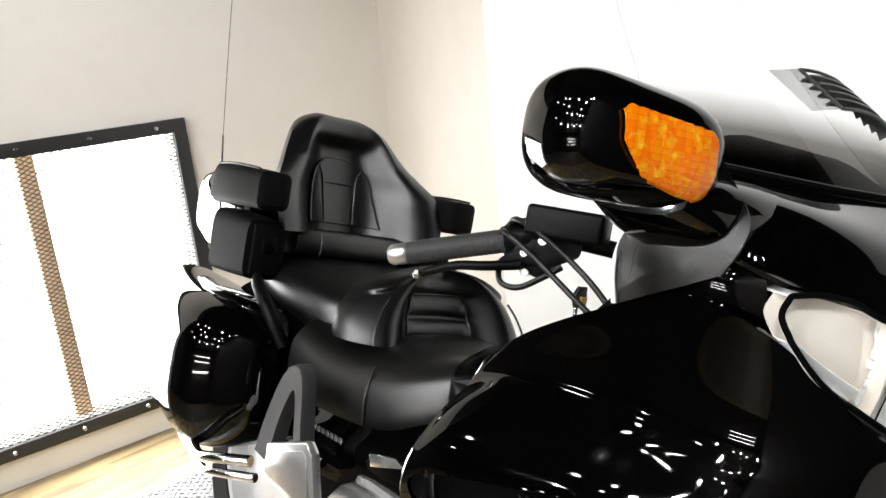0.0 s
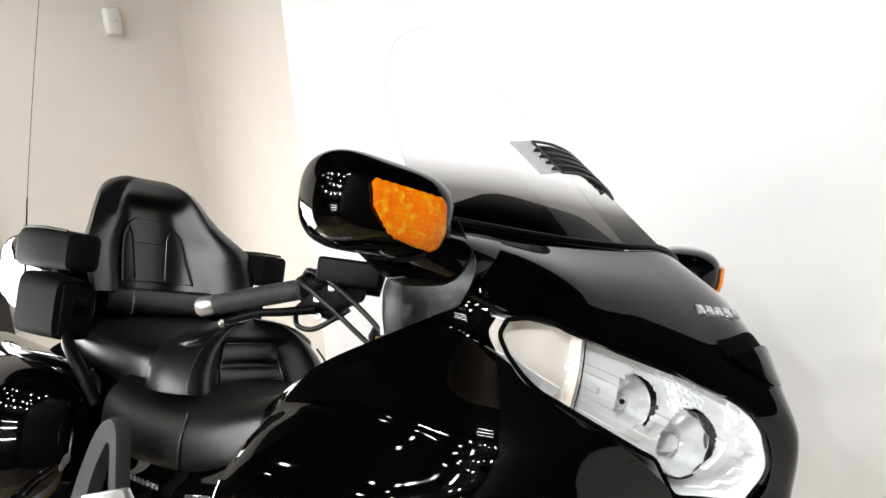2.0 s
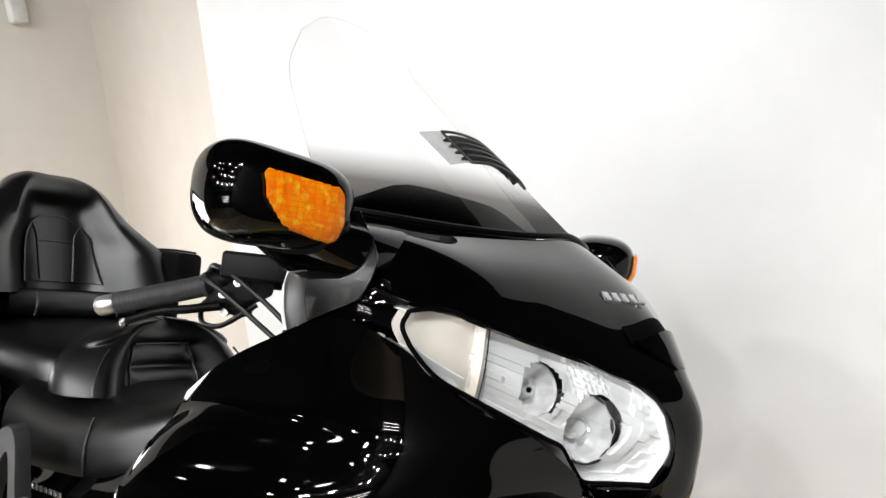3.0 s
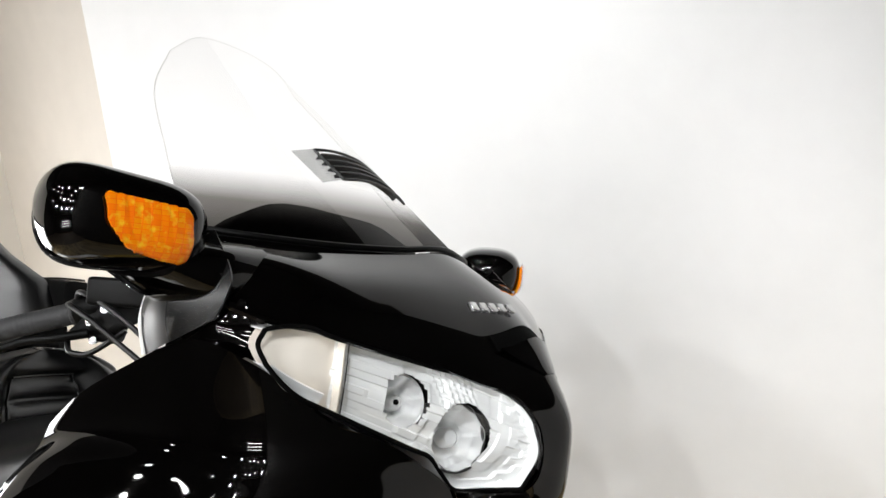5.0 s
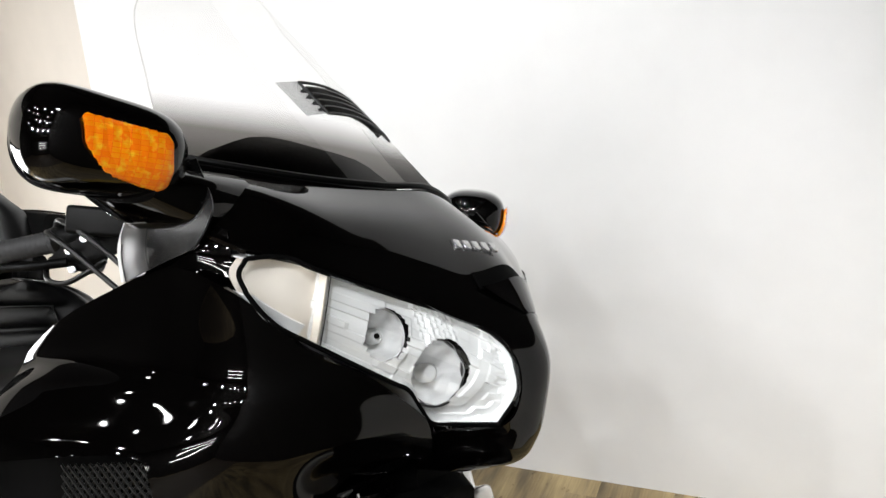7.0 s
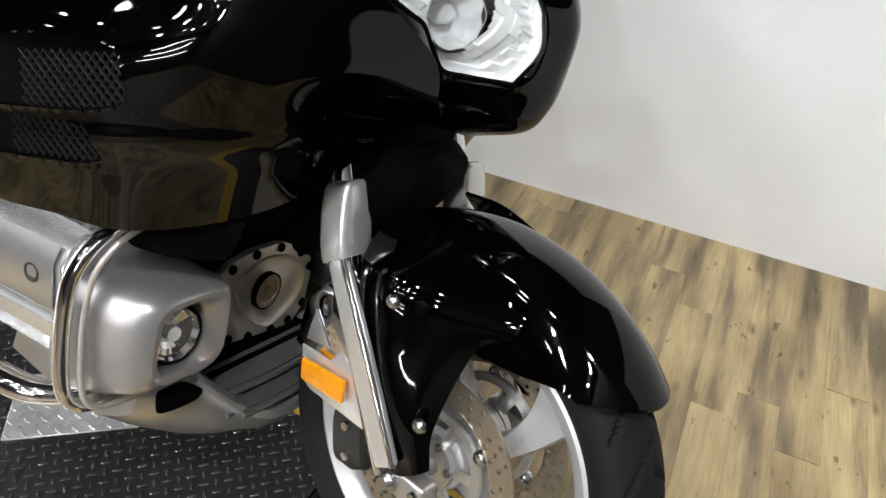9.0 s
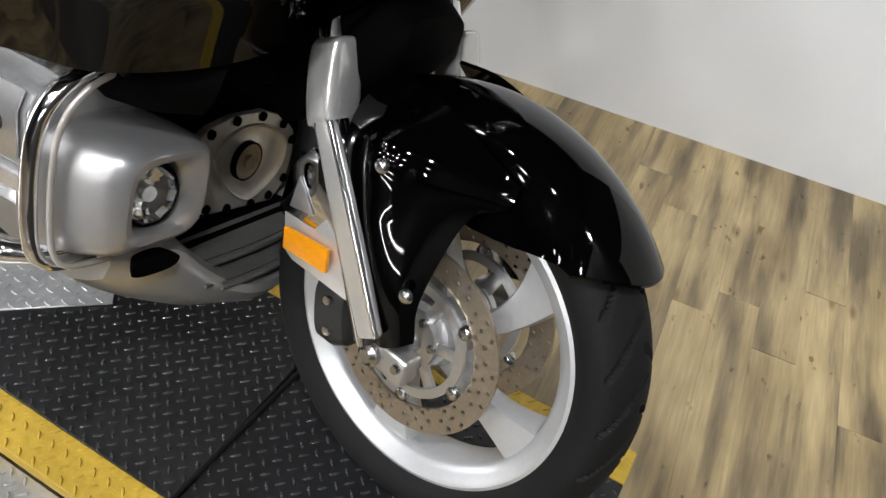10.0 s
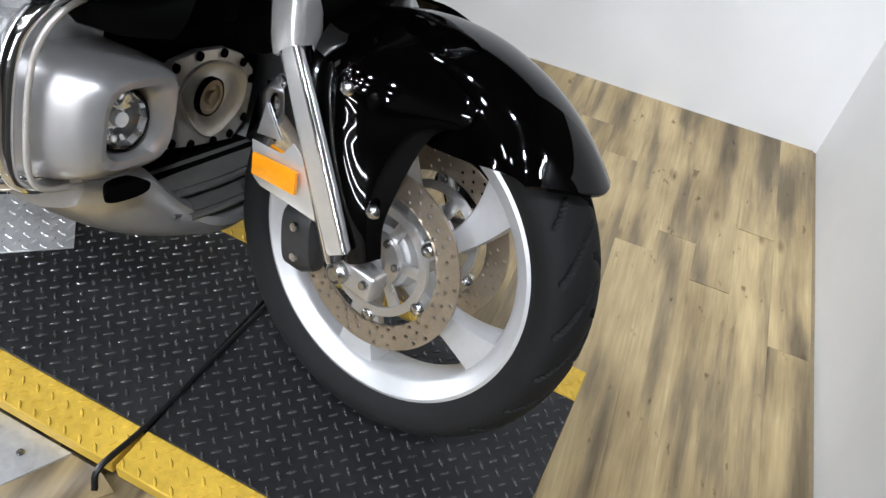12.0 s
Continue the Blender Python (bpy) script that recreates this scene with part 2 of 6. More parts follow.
# faint mottling in the white stands in for soft light patterns on the wall
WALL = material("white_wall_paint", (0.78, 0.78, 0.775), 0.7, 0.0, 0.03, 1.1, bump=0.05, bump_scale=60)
# the angled panel gets less light; that shade is in this darker base
BEIGE = material("shaded_wall_beige", (0.60, 0.555, 0.495), 0.7, 0.0, 0.05, 1.2, bump=0.05, bump_scale=60)
CREAM = material("cream_wall_paint", (0.78, 0.745, 0.69), 0.65, 0.0, 0.03, 1.2, bump=0.05, bump_scale=60)
# near-black for unseen walls and ceiling: the room's dimness put into their colour
SHADE = material("unlit_wall_black", (0.013, 0.011, 0.009), 0.7, 0.0, 0.1, 1.2)
WOOD = plank_wood("plank_vinyl")
# unseen far floor; its dim light is put into a darker colour
FAR_FLOOR = material("dimmed_far_floor", (0.085, 0.065, 0.045), 0.6, 0.0, 0.3, 3, bump=0.1, bump_scale=80)
JOINT = material("plank_joint", (0.22, 0.17, 0.10), 0.8, 0.0, 0.2, 10)
# lozenges paler and more metallic than the deck, to put in their glints
TREAD = material("tread_glint_metal", (0.15, 0.15, 0.152), 0.26, 0.7, 0.6, 30, spec=0.6)
PINE = material("pine_post", (0.92, 0.62, 0.38), 0.6, 0.0, 0.2, 5, stretch=(4, 4, 0.6))
MAT = material("black_tread_plate", (0.013, 0.013, 0.0135), 0.4, 0.0, 0.35, 9, bump=0.25, bump_scale=260)
YELLOW = material("yellow_edge_paint", (0.58, 0.38, 0.04), 0.5, 0.0, 0.22, 9, bump=0.25, bump_scale=200)
PLATE = material("bare_tread_plate", (0.66, 0.66, 0.655), 0.36, 0.6, 0.2, 9, bump=0.2, bump_scale=200)
STRIP = material("black_frame_paint", (0.02, 0.02, 0.02), 0.5, 0.0, 0.3, 8)
WHITE = material("white_plastic", (0.75, 0.75, 0.73), 0.45, 0.0, 0.05, 8)
WIRE = material("mesh_wire", (0.1, 0.1, 0.1), 0.5, 0.5, 0.2, 40)
DAYLIGHT = glow("bright_pane", (1.0, 1.0, 1.0), 6.0)
LAMP = glow("lamp_glow", (1.0, 0.98, 0.95), 90.0)


# ---- mesh tools ----
BIKE = pose(0, -0.1041, 0.0177, -19.3, 0, 0)
WHEEL = Matrix.Translation((0, 0, 0.315)) @ pose(0, 0, 0, 0, 0, -12.5) @ pose(0, 0, 0, -15.8, 0, 0)


def to_mesh(name, bm, mat, sharp=38):
    bmesh.ops.recalc_face_normals(bm, faces=bm.faces)
    for f in bm.faces:
        f.smooth = True
    for e in bm.edges:
        e.smooth = not (len(e.link_faces) == 2 and e.calc_face_angle(0) > radians(sharp))
    me = bpy.data.meshes.new(name)
    bm.to_mesh(me)
    bm.free()
    for m in mat if isinstance(mat, (list, tuple)) else [mat]:
        me.materials.append(m)
    return me


def part(name, bm, mat, parent=None, label="", matrix=None, sharp=38):
    """Links a bmesh as one mesh object, under a thing or a part."""
    ob = new(name, to_mesh(name, bm, mat, sharp))
    ob.parent = parent
    if matrix is not None:
        ob.matrix_basis = matrix
    return tagged(ob, label)


def spline(points, n):
    """n points along a smooth curve through the given ones."""
    p = [Vector(q) for q in points]
    if len(p) == 2:
        return [p[0].lerp(p[1], i / (n - 1)) for i in range(n)]
    out = []
    for i in range(n):
        s = i / (n - 1) * (len(p) - 1)
        k = min(int(s), len(p) - 2)
        f = s - k
        a, b, c, d = p[k - 1] if k else 2 * p[0] - p[1], p[k], p[k + 1], p[k + 2] if k + 2 < len(p) else 2 * p[-1] - p[-2]
        out.append(0.5 * (2 * b + (c - a) * f + (2 * a - 5 * b + 4 * c - d) * f * f + (3 * b - a - 3 * c + d) * f ** 3))
    return out


def grid(ctrl, nu=24, nv=24):
    """Rows of control points to a finer smooth grid: nv rows of nu points."""
    rows = [spline(r, nu) for r in ctrl]
    cols = [spline([r[i] for r in rows], nv) for i in range(nu)]
    return [[cols[i][j] for i in range(nu)] for j in range(nv)]


def skin(g, thick=0.003, cut=None, mirror=False, close=False, bm=None, snap=None):
    """A sheet of the given thickness over a grid of points; cut(point) leaves holes."""
    bm = bm or bmesh.new()
    nv, nu = len(g), len(g[0])
    if mirror:
        g = [[Vector((q.x, -q.y, q.z)) for q in reversed(r)] for r in g]

    def normal(j, i):
        if close:
            a = g[j][(i + 1) % nu] - g[j][i - 1]
        else:
            a = g[j][min(i + 1, nu - 1)] - g[j][max(i - 1, 0)]
        b = g[min(j + 1, nv - 1)][i] - g[max(j - 1, 0)][i]
        c = a.cross(b)
        return c.normalized() if c.length > 1e-9 else Vector((0, 0, 1))

    if cut and snap:
        gone = [[bool(cut((g[j][i] + g[j][i + 1] + g[j + 1][i] + g[j + 1][i + 1]) / 4)) for i in range(nu - 1)] for j in range(nv - 1)]
        moved = {}
        for j in range(1, nv - 1):
            for i in range(1, nu - 1):
                near = [gone[j - 1][i - 1], gone[j - 1][i], gone[j][i - 1], gone[j][i]]
                if any(near) and not all(near):
                    moved[j, i] = snap(g[j][i])
        keep = {(j, i) for j in range(nv - 1) for i in range(nu - 1) if not gone[j][i]}
        g = [[moved.get((j, i), q) for i, q in enumerate(r)] for j, r in enumerate(g)]
    else:
        keep = None

    top = [[bm.verts.new(g[j][i]) for i in range(nu)] for j in range(nv)]
    low = [[bm.verts.new(g[j][i] - thick * normal(j, i)) for i in range(nu)] for j in range(nv)] if thick else None
    faces = set()
    for j in range(nv - 1):
        for i in range(nu if close else nu - 1):
            k = (i + 1) % nu
            mid = (g[j][i] + g[j][k] + g[j + 1][i] + g[j + 1][k]) / 4
            if (j, i) in keep if keep is not None else not (cut and cut(mid)):
                faces.add((j, i))
    for j, i in faces:
        k = (i + 1) % nu
        bm.faces.new((top[j][i], top[j][k], top[j + 1][k], top[j + 1][i]))
        if thick:
            bm.faces.new((low[j + 1][i], low[j + 1][k], low[j][k], low[j][i]))
            w = nu if close else 10 ** 9
            for dj, di, a, b in ((-1, 0, (j, i), (j, k)), (1, 0, (j + 1, k), (j + 1, i)), (0, -1, (j + 1, i), (j, i)), (0, 1, (j, k), (j + 1, k))):
                if (j + dj, (i + di) % w if close else i + di) not in faces:
                    bm.faces.new((top[a[0]][a[1]], low[a[0]][a[1]], low[b[0]][b[1]], top[b[0]][b[1]]))
    bmesh.ops.delete(bm, geom=[v for v in bm.verts if not v.link_faces], context="VERTS")
    return bm


def loft(rings, caps=True, bm=None, closed=True):
    bm = bm or bmesh.new()
    vs = [[bm.verts.new(q) for q in r] for r in rings]
    n = len(vs[0])
    for a, b in zip(vs, vs[1:]):
        for i in range(n if closed else n - 1):
            k = (i + 1) % n
            bm.faces.new((a[i], a[k], b[k], b[i]))
    if caps and closed:
        bm.faces.new(list(reversed(vs[0])))
        bm.faces.new(vs[-1])
    return bm


def ring(centre, u, v, a, b, power=2.0, n=28):
    """A rounded section: a superellipse with half-sizes a along u and b along v."""
    centre, u, v = Vector(centre), Vector(u).normalized(), Vector(v).normalized()
    out = []
    for i in range(n):
        t = 2 * math.pi * i / n
        c, s = math.cos(t), math.sin(t)
        out.append(centre + u * (a * math.copysign(abs(c) ** (2 / power), c)) + v * (b * math.copysign(abs(s) ** (2 / power), s)))
    return out


def tube(points, radius, n=12, steps=None, bm=None, caps=True):
    """A round bar along a smooth curve; the radius may be a list that follows the points."""
    pts = spline(points, steps or (2 if len(points) == 2 else 8 * len(points)))
    m = len(pts)
    radii = [radius] * m if not isinstance(radius, (list, tuple)) else list(np.interp(np.linspace(0, 1, m), np.linspace(0, 1, len(radius)), radius))
    rings, u = [], None
    for i, q in enumerate(pts):
        d = (pts[min(i + 1, m - 1)] - pts[max(i - 1, 0)]).normalized()
        u = (u - d * u.dot(d)).normalized() if u else d.orthogonal().normalized()
        rings.append(ring(q, u, d.cross(u), radii[i], radii[i], 2, n))
    return loft(rings, caps, bm)


def lathe(profile, n=48, axis="y", bm=None, closed=False, turn=2 * math.pi):
    """Turns (radius, along) pairs about an axis."""
    bm = bm or bmesh.new()
    full = abs(turn - 2 * math.pi) < 1e-6
    rings = []
    for i in range(n if full else n + 1):
        t = turn * i / n
        c, s = math.cos(t), math.sin(t)
        rings.append([bm.verts.new({"y": (r * c, h, r * s), "z": (r * c, r * s, h), "x": (h, r * c, r * s)}[axis]) for r, h in profile])
    m = len(profile)
    for i in range(len(rings) if full else len(rings) - 1):
        a, b = rings[i], rings[(i + 1) % len(rings)]
        for k in range(m if closed else m - 1):
            q = (a[k], a[(k + 1) % m], b[(k + 1) % m], b[k])
            if len(set(q)) == 4:
                bm.faces.new(q)
    bmesh.ops.remove_doubles(bm, verts=bm.verts, dist=1e-6)
    return bm


def block(lo, hi, bevel=0.004, segments=2, bm=None, matrix=None):
    b = bmesh.new()
    bmesh.ops.create_cube(b, size=1)
    lo, hi = Vector(lo), Vector(hi)
    for v in b.verts:
        v.co = Vector((lo[k] + (v.co[k] + 0.5) * (hi[k] - lo[k]) for k in range(3)))
    if bevel:
        bmesh.ops.bevel(b, geom=b.edges[:], offset=bevel, segments=segments, affect="EDGES", profile=0.5)
    if matrix is not None:
        b.transform(matrix)
    return join(bm, b)


def join(bm, b):
    if bm is None:
        return b
    me = bpy.data.meshes.new("joined")
    b.to_mesh(me)
    b.free()
    bm.from_mesh(me)
    bpy.data.meshes.remove(me)
    return bm


def prism(outline, depth, bevel=0.0, bm=None, segments=2):
    """A flat outline of 3D points given thickness along its normal."""
    b = bmesh.new()
    f = b.faces.new([b.verts.new(q) for q in outline])
    f.normal_update()
    shift = f.normal * depth
    made = bmesh.ops.extrude_face_region(b, geom=[f])
    bmesh.ops.translate(b, verts=[v for v in made["geom"] if isinstance(v, bmesh.types.BMVert)], vec=shift)
    if bevel:
        bmesh.ops.bevel(b, geom=b.edges[:], offset=bevel, segments=segments, affect="EDGES", profile=0.5)
    return join(bm, b)


def pill(outline, bulge, lift, steps=5, bm=None):
    """A cushion: an outline that swells along a direction and closes rounded."""
    pts = [Vector(q) for q in outline]
    mid = sum(pts, Vector()) / len(pts)
    lift = Vector(lift)
    rings = []
    for k in range(steps + 1):
        a = math.pi / 2 * k / steps
        rings.append([mid + (q - mid) * (1 - bulge * (1 - math.cos(a))) + lift * math.sin(a) for q in pts])
    return loft(rings, True, bm)


def empty(name, matrix, label, category, group="", kind=""):
    ob = new(name)
    ob.matrix_basis = matrix
    ob.empty_display_size = 0.1
    return tagged(ob, label, category, group, kind)


# ---- the room ----
FLOOR = -0.08
A, B2, C2, D2 = (-2.98, 1.33), (-2.08, 1.18), (0.71, 1.459), (1.5, -7.0)


def wall(name, p, q, z0, z1, mat, label, thick=0.12):
    """An upright wall from p to q; its thickness goes to the left of that way."""
    p, q = Vector(p), Vector(q)
    d = (q - p).normalized()
    o = Vector((-d.y, d.x)) * thick
    bm = prism([(*p, z0), (*q, z0), (*(q + o), z0), (*(p + o), z0)], 0)
    bm.free()
    bm = bmesh.new()
    low = [bm.verts.new((*w, z0)) for w in (p, q, q + o, p + o)]
    top = [bm.verts.new((*w, z1)) for w in (p, q, q + o, p + o)]
    bm.faces.new(low)
    bm.faces.new(top)
    for i in range(4):
        bm.faces.new((low[i], low[(i + 1) % 4], top[(i + 1) % 4], top[i]))
    return tagged(part(name, bm, mat), label, "wall", kind="structure")


base = -0.2
# above this height the walls are out of view and painted dim
DARK_FROM = 2.15
wall("wall_back_upper", B2, C2, DARK_FROM, CEILING, SHADE, "upper back wall out of view, its dimness painted near-black")
wall("wall_angled_upper", A, B2, DARK_FROM, CEILING, SHADE, "upper angled wall out of view, its dimness painted near-black")
wall("wall_back", B2, C2, base, DARK_FROM, WALL, "smooth white painted wall with faint mottling for soft light patterns")
# darker than its neighbours by colour, for the weaker light on it
wall("wall_angled", A, B2, base, DARK_FROM, BEIGE, "narrow wall panel between two corners, its shade put in as beige")
# white end wall cut short and low, to keep reflections dark
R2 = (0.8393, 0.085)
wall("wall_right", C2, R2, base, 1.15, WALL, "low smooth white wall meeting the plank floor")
wall("wall_right_upper", C2, R2, 1.15, CEILING, SHADE, "upper end wall out of view, near-black for dark reflections")
wall("wall_front", R2, D2, base, CEILING, SHADE, "unseen wall beyond the white one, near-black for dark reflections")
wall("wall_near", D2, (-6.3, -7.0), base, CEILING, SHADE, "unseen wall closing the near side, near-black for dark reflections")

# rear wall round the screened opening
WIN_Y0, WIN_Y1, WIN_Z0, WIN_Z1 = -1.0, 0.31, 0.085, 1.112
rear = bmesh.new()
for lo, hi in (((-3.1, WIN_Y1, base), (-2.98, 1.45, DARK_FROM)), ((-3.1, -1.15, base), (-2.98, WIN_Y0, DARK_FROM)),
               ((-3.1, WIN_Y0, base), (-2.98, WIN_Y1, WIN_Z0)), ((-3.1, WIN_Y0, WIN_Z1), (-2.98, WIN_Y1, DARK_FROM))):
    block(lo, hi, 0, bm=rear)
# out of view; painted near-black so the fairing doesn't mirror a bright wall
tagged(part("wall_rear_upper", block((-3.1, -1.15, DARK_FROM), (-2.98, 1.45, CEILING), 0), SHADE), "upper rear wall out of view, its dimness painted near-black", "wall", kind="structure")
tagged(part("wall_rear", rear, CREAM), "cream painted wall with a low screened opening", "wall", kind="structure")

# unseen walls and ceiling added near-black, for dark reflections in the paint
tagged(part("wall_rear_near", block((-6.22, -7.0, base), (-6.1, -1.15, CEILING), 0), SHADE), "unseen wall far behind, near-black for dark reflections", "wall", kind="structure")
tagged(part("wall_rear_side", block((-6.22, -1.15, base), (-3.1, -1.03, CEILING), 0), SHADE), "unseen wall running back from the cream one, near-black for dark reflections", "wall", kind="structure")

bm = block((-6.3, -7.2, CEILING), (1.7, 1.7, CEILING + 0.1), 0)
tagged(part("ceiling", bm, SHADE), "unseen ceiling, near-black for dark reflections, with round lamps and tubes", "ceiling", kind="structure")

floor = tagged(part("floor", block((-6.3, -7.2, -0.3), (1.7, 1.7, FLOOR - 0.004), 0), JOINT), "wood-look plank floor in weathered brown and beige", "floor", kind="structure")


def plank_mesh(length, width):
    return to_mesh("plank", block((-width / 2, -length / 2, -0.006), (width / 2, length / 2, 0.0), 0.0003, 1), WOOD)


def back_line(x):
    """Where the floor ends under the back walls."""
    return (1.18 + (x + 2.08) * 0.1 if x > -2.08 else 1.18 - (x + 2.08) * 0.167) + 0.05


PLANK_W, PLANK_L, NEAR = 0.098, 0.92, -1.9
turn = pose(0, 0, 0, 0, 0, 5.35)
rnd = random.Random(4)
made, far_v, far_f = {}, [], []
for i in range(-66, 24):
    shift = rnd.random() * PLANK_L
    for j in range(-9, 3):
        w = turn @ Vector((i * PLANK_W, j * PLANK_L + shift, 0))
        y0, y1 = w.y - PLANK_L / 2, min(w.y + PLANK_L / 2, back_line(w.x))
        if w.x > 0.72 + 0.094 * (1.459 - w.y) or y1 - y0 < 0.05 or w.x < -6.05 or y0 < -6.95:
            continue
        if w.x > -2.95 and y1 > NEAR:
            # a plank of its own, cut where the wall or the last row ends it
            y0 = max(y0, NEAR)
            length = round(y1 - y0, 2) - 0.0005
            if length < 0.03:
                continue
            if length not in made:
                made[length] = plank_mesh(length, PLANK_W - 0.0002)
            ob = new("plank", made[length])
            ob.parent = floor
            along = turn @ Vector((0, (y0 + y1) / 2 - w.y, 0))
            ob.matrix_basis = Matrix.Translation((w.x + along.x, w.y + along.y, FLOOR)) @ turn
        y0 = w.y - PLANK_L / 2
        if w.x > -2.95:
            y1 = min(y1, NEAR)
        if y1 - y0 > 0.02 and y1 < (-1.1 if w.x < -2.95 else 2.0):
            k = len(far_v)
            corners = [(-0.0487, y0 - w.y), (0.0487, y0 - w.y), (0.0487, y1 - w.y), (-0.0487, y1 - w.y)]
            for z in (-0.004, 0.0):
                far_v.extend(tuple(w + turn @ Vector((cx, cy, 0)) + Vector((0, 0, FLOOR + z))) for cx, cy in corners)
            far_f.extend(tuple(k + q for q in f) for f in ((4, 5, 6, 7), (0, 1, 5, 4), (1, 2, 6, 5), (2, 3, 7, 6), (3, 0, 4, 7)))
me = bpy.data.meshes.new("far_planks")
me.from_pydata(far_v, [], far_f)
me.materials.append(FAR_FLOOR)
far_planks = new("far_planks", me)
far_planks.parent = floor
tagged(far_planks, kind="stuff")

# ---- the screened opening in the rear wall ----
screen = empty("window_1", pose(-2.98, 0, 0), "black-framed opening with wire mesh over a glowing white pane", "window", kind="structure")
F = 0.052
for y0, y1, z0, z1 in ((WIN_Y0 - F, WIN_Y1 + F, WIN_Z1, WIN_Z1 + F), (WIN_Y0 - F, WIN_Y1 + F, WIN_Z0 - F, WIN_Z0), (WIN_Y1, WIN_Y1 + F, WIN_Z0, WIN_Z1), (WIN_Y0 - F, WIN_Y0, WIN_Z0, WIN_Z1)):
    part("window_frame", block((-0.01, y0, z0), (0.022, y1, z1), 0.003), STRIP, screen)
part("pane", block((-0.11, WIN_Y0, WIN_Z0), (-0.105, WIN_Y1, WIN_Z1), 0), DAYLIGHT, screen, "glowing white pane")
part("post", block((-0.1, -0.245, WIN_Z0), (-0.06, -0.185, WIN_Z1), 0.003), PINE, screen, "raw timber post")
for y in np.arange(WIN_Y0, WIN_Y1 + 0.01, 0.245):
    for z in (WIN_Z1 + F / 2, WIN_Z0 - F / 2):
        b = lathe([(0, 0.006), (0.007, 0.005), (0.010, 0.0)], 10, "x")
        part("bolt", b, STEEL, screen, matrix=pose(0.022, float(y) + 0.02, z))
# diagonal wire mesh as flat strands
verts, faces = [], []


def strand(y0, z0, y1, z1, w=0.0016, x=0.0):
    d = Vector((y1 - y0, z1 - z0)).normalized()
    n = Vector((-d.y, d.x)) * w
    k = len(verts)
    for xx in (x, x - 0.002):
        verts.extend([(xx, y0 + n.x, z0 + n.y), (xx, y1 + n.x, z1 + n.y), (xx, y1 - n.x, z1 - n.y), (xx, y0 - n.x, z0 - n.y)])
    faces.extend([(k, k + 1, k + 2, k + 3), (k + 4, k + 7, k + 6, k + 5), (k, k + 4, k + 5, k + 1), (k + 3, k + 2, k + 6, k + 7)])


H, WD = WIN_Z1 - WIN_Z0, WIN_Y1 - WIN_Y0
slope = 0.55
for s in (1, -1):
    c = -H / slope
    while c < WD + H / slope:
        pts = []
        for y in (0.0, WD):
            z = (y - c) * slope if s > 0 else H - (y - c) * slope
            pts.append((y, z))
        (ya, za), (yb, zb) = pts
        lo, hi = 0.0, 1.0
        if zb != za:
            t0, t1 = sorted(((0 - za) / (zb - za), (H - za) / (zb - za)))
            lo, hi = max(lo, t0), min(hi, t1)
        if hi - lo > 0.005:
            strand(WIN_Y0 + ya + (yb - ya) * lo, WIN_Z0 + za + (zb - za) * lo, WIN_Y0 + ya + (yb - ya) * hi, WIN_Z0 + za + (zb - za) * hi, x=0.0 if s > 0 else 0.0021)
        c += 0.03
me = bpy.data.meshes.new("wire_mesh")
me.from_pydata(verts, [], faces)
me.materials.append(WIRE)
mesh_ob = new("wire_mesh", me)
mesh_ob.parent = screen

# small sensor on the rear wall
sensor = empty("wall_sensor", pose(-2.98, 1.0, 1.735), "small white plastic sensor high on the cream wall", "sensor")
part("housing", block((0, -0.035, -0.055), (0.04, 0.035, 0.055), 0.012, 3), WHITE, sensor)
part("eye", pill([(0.04, 0.018 * math.cos(a), 0.018 * math.sin(a) - 0.015) for a in np.linspace(0, 2 * math.pi, 17)[:-1]], 0.6, (0.006, 0, 0)), WHITE, sensor)

# ---- the motorcycle lift ----
LIFT_X0, LIFT_X1, LIFT_Y0, LIFT_Y1, IN0, IN1, SPLIT = -2.4, 0.343, -0.401, 0.196, -0.325, 0.12, -0.27
lift = empty("motorcycle_lift", pose(0, 0, 0), "low lift platform with black tread plate and yellow edges", "lift")


def tread(name, x0, x1, y0, y1, z, pitch, mat, parent, label=""):
    """Raised lozenges in alternating directions."""
    v, f = [], []
    k = 0
    step = pitch * 0.72
    nx, ny = int((x1 - x0) / step), int((y1 - y0) / step)
    for i in range(nx):
        for j in range(ny):
            if (i + j) % 2:
                continue
            cx, cy = x0 + (i + 0.5) * (x1 - x0) / nx, y0 + (j + 0.5) * (y1 - y0) / ny
            a = radians(45 if i % 2 else -45)
            c, s = math.cos(a), math.sin(a)
            L, w, h = pitch * 0.47, pitch * 0.12, 0.0028
            prof = [(-L, 0, 0), (-L * 0.45, w, 0), (L * 0.45, w, 0), (L, 0, 0), (L * 0.45, -w, 0), (-L * 0.45, -w, 0), (-L * 0.6, 0, h), (-L * 0.3, w * 0.5, h), (L * 0.3, w * 0.5, h), (L * 0.6, 0, h), (L * 0.3, -w * 0.5, h), (-L * 0.3, -w * 0.5, h)]
            v.extend((cx + px * c - py * s, cy + px * s + py * c, z + pz) for px, py, pz in prof)
            f.extend((k + q, k + (q + 1) % 6, k + 6 + (q + 1) % 6, k + 6 + q) for q in range(6))
            f.append(tuple(k + 6 + q for q in range(6)))
            k += 12
    me = bpy.data.meshes.new(name)
    me.from_pydata(v, [], f)
    me.materials.append(mat)
    ob = new(name, me)
    ob.parent = parent
    return tagged(ob, label, kind="stuff")


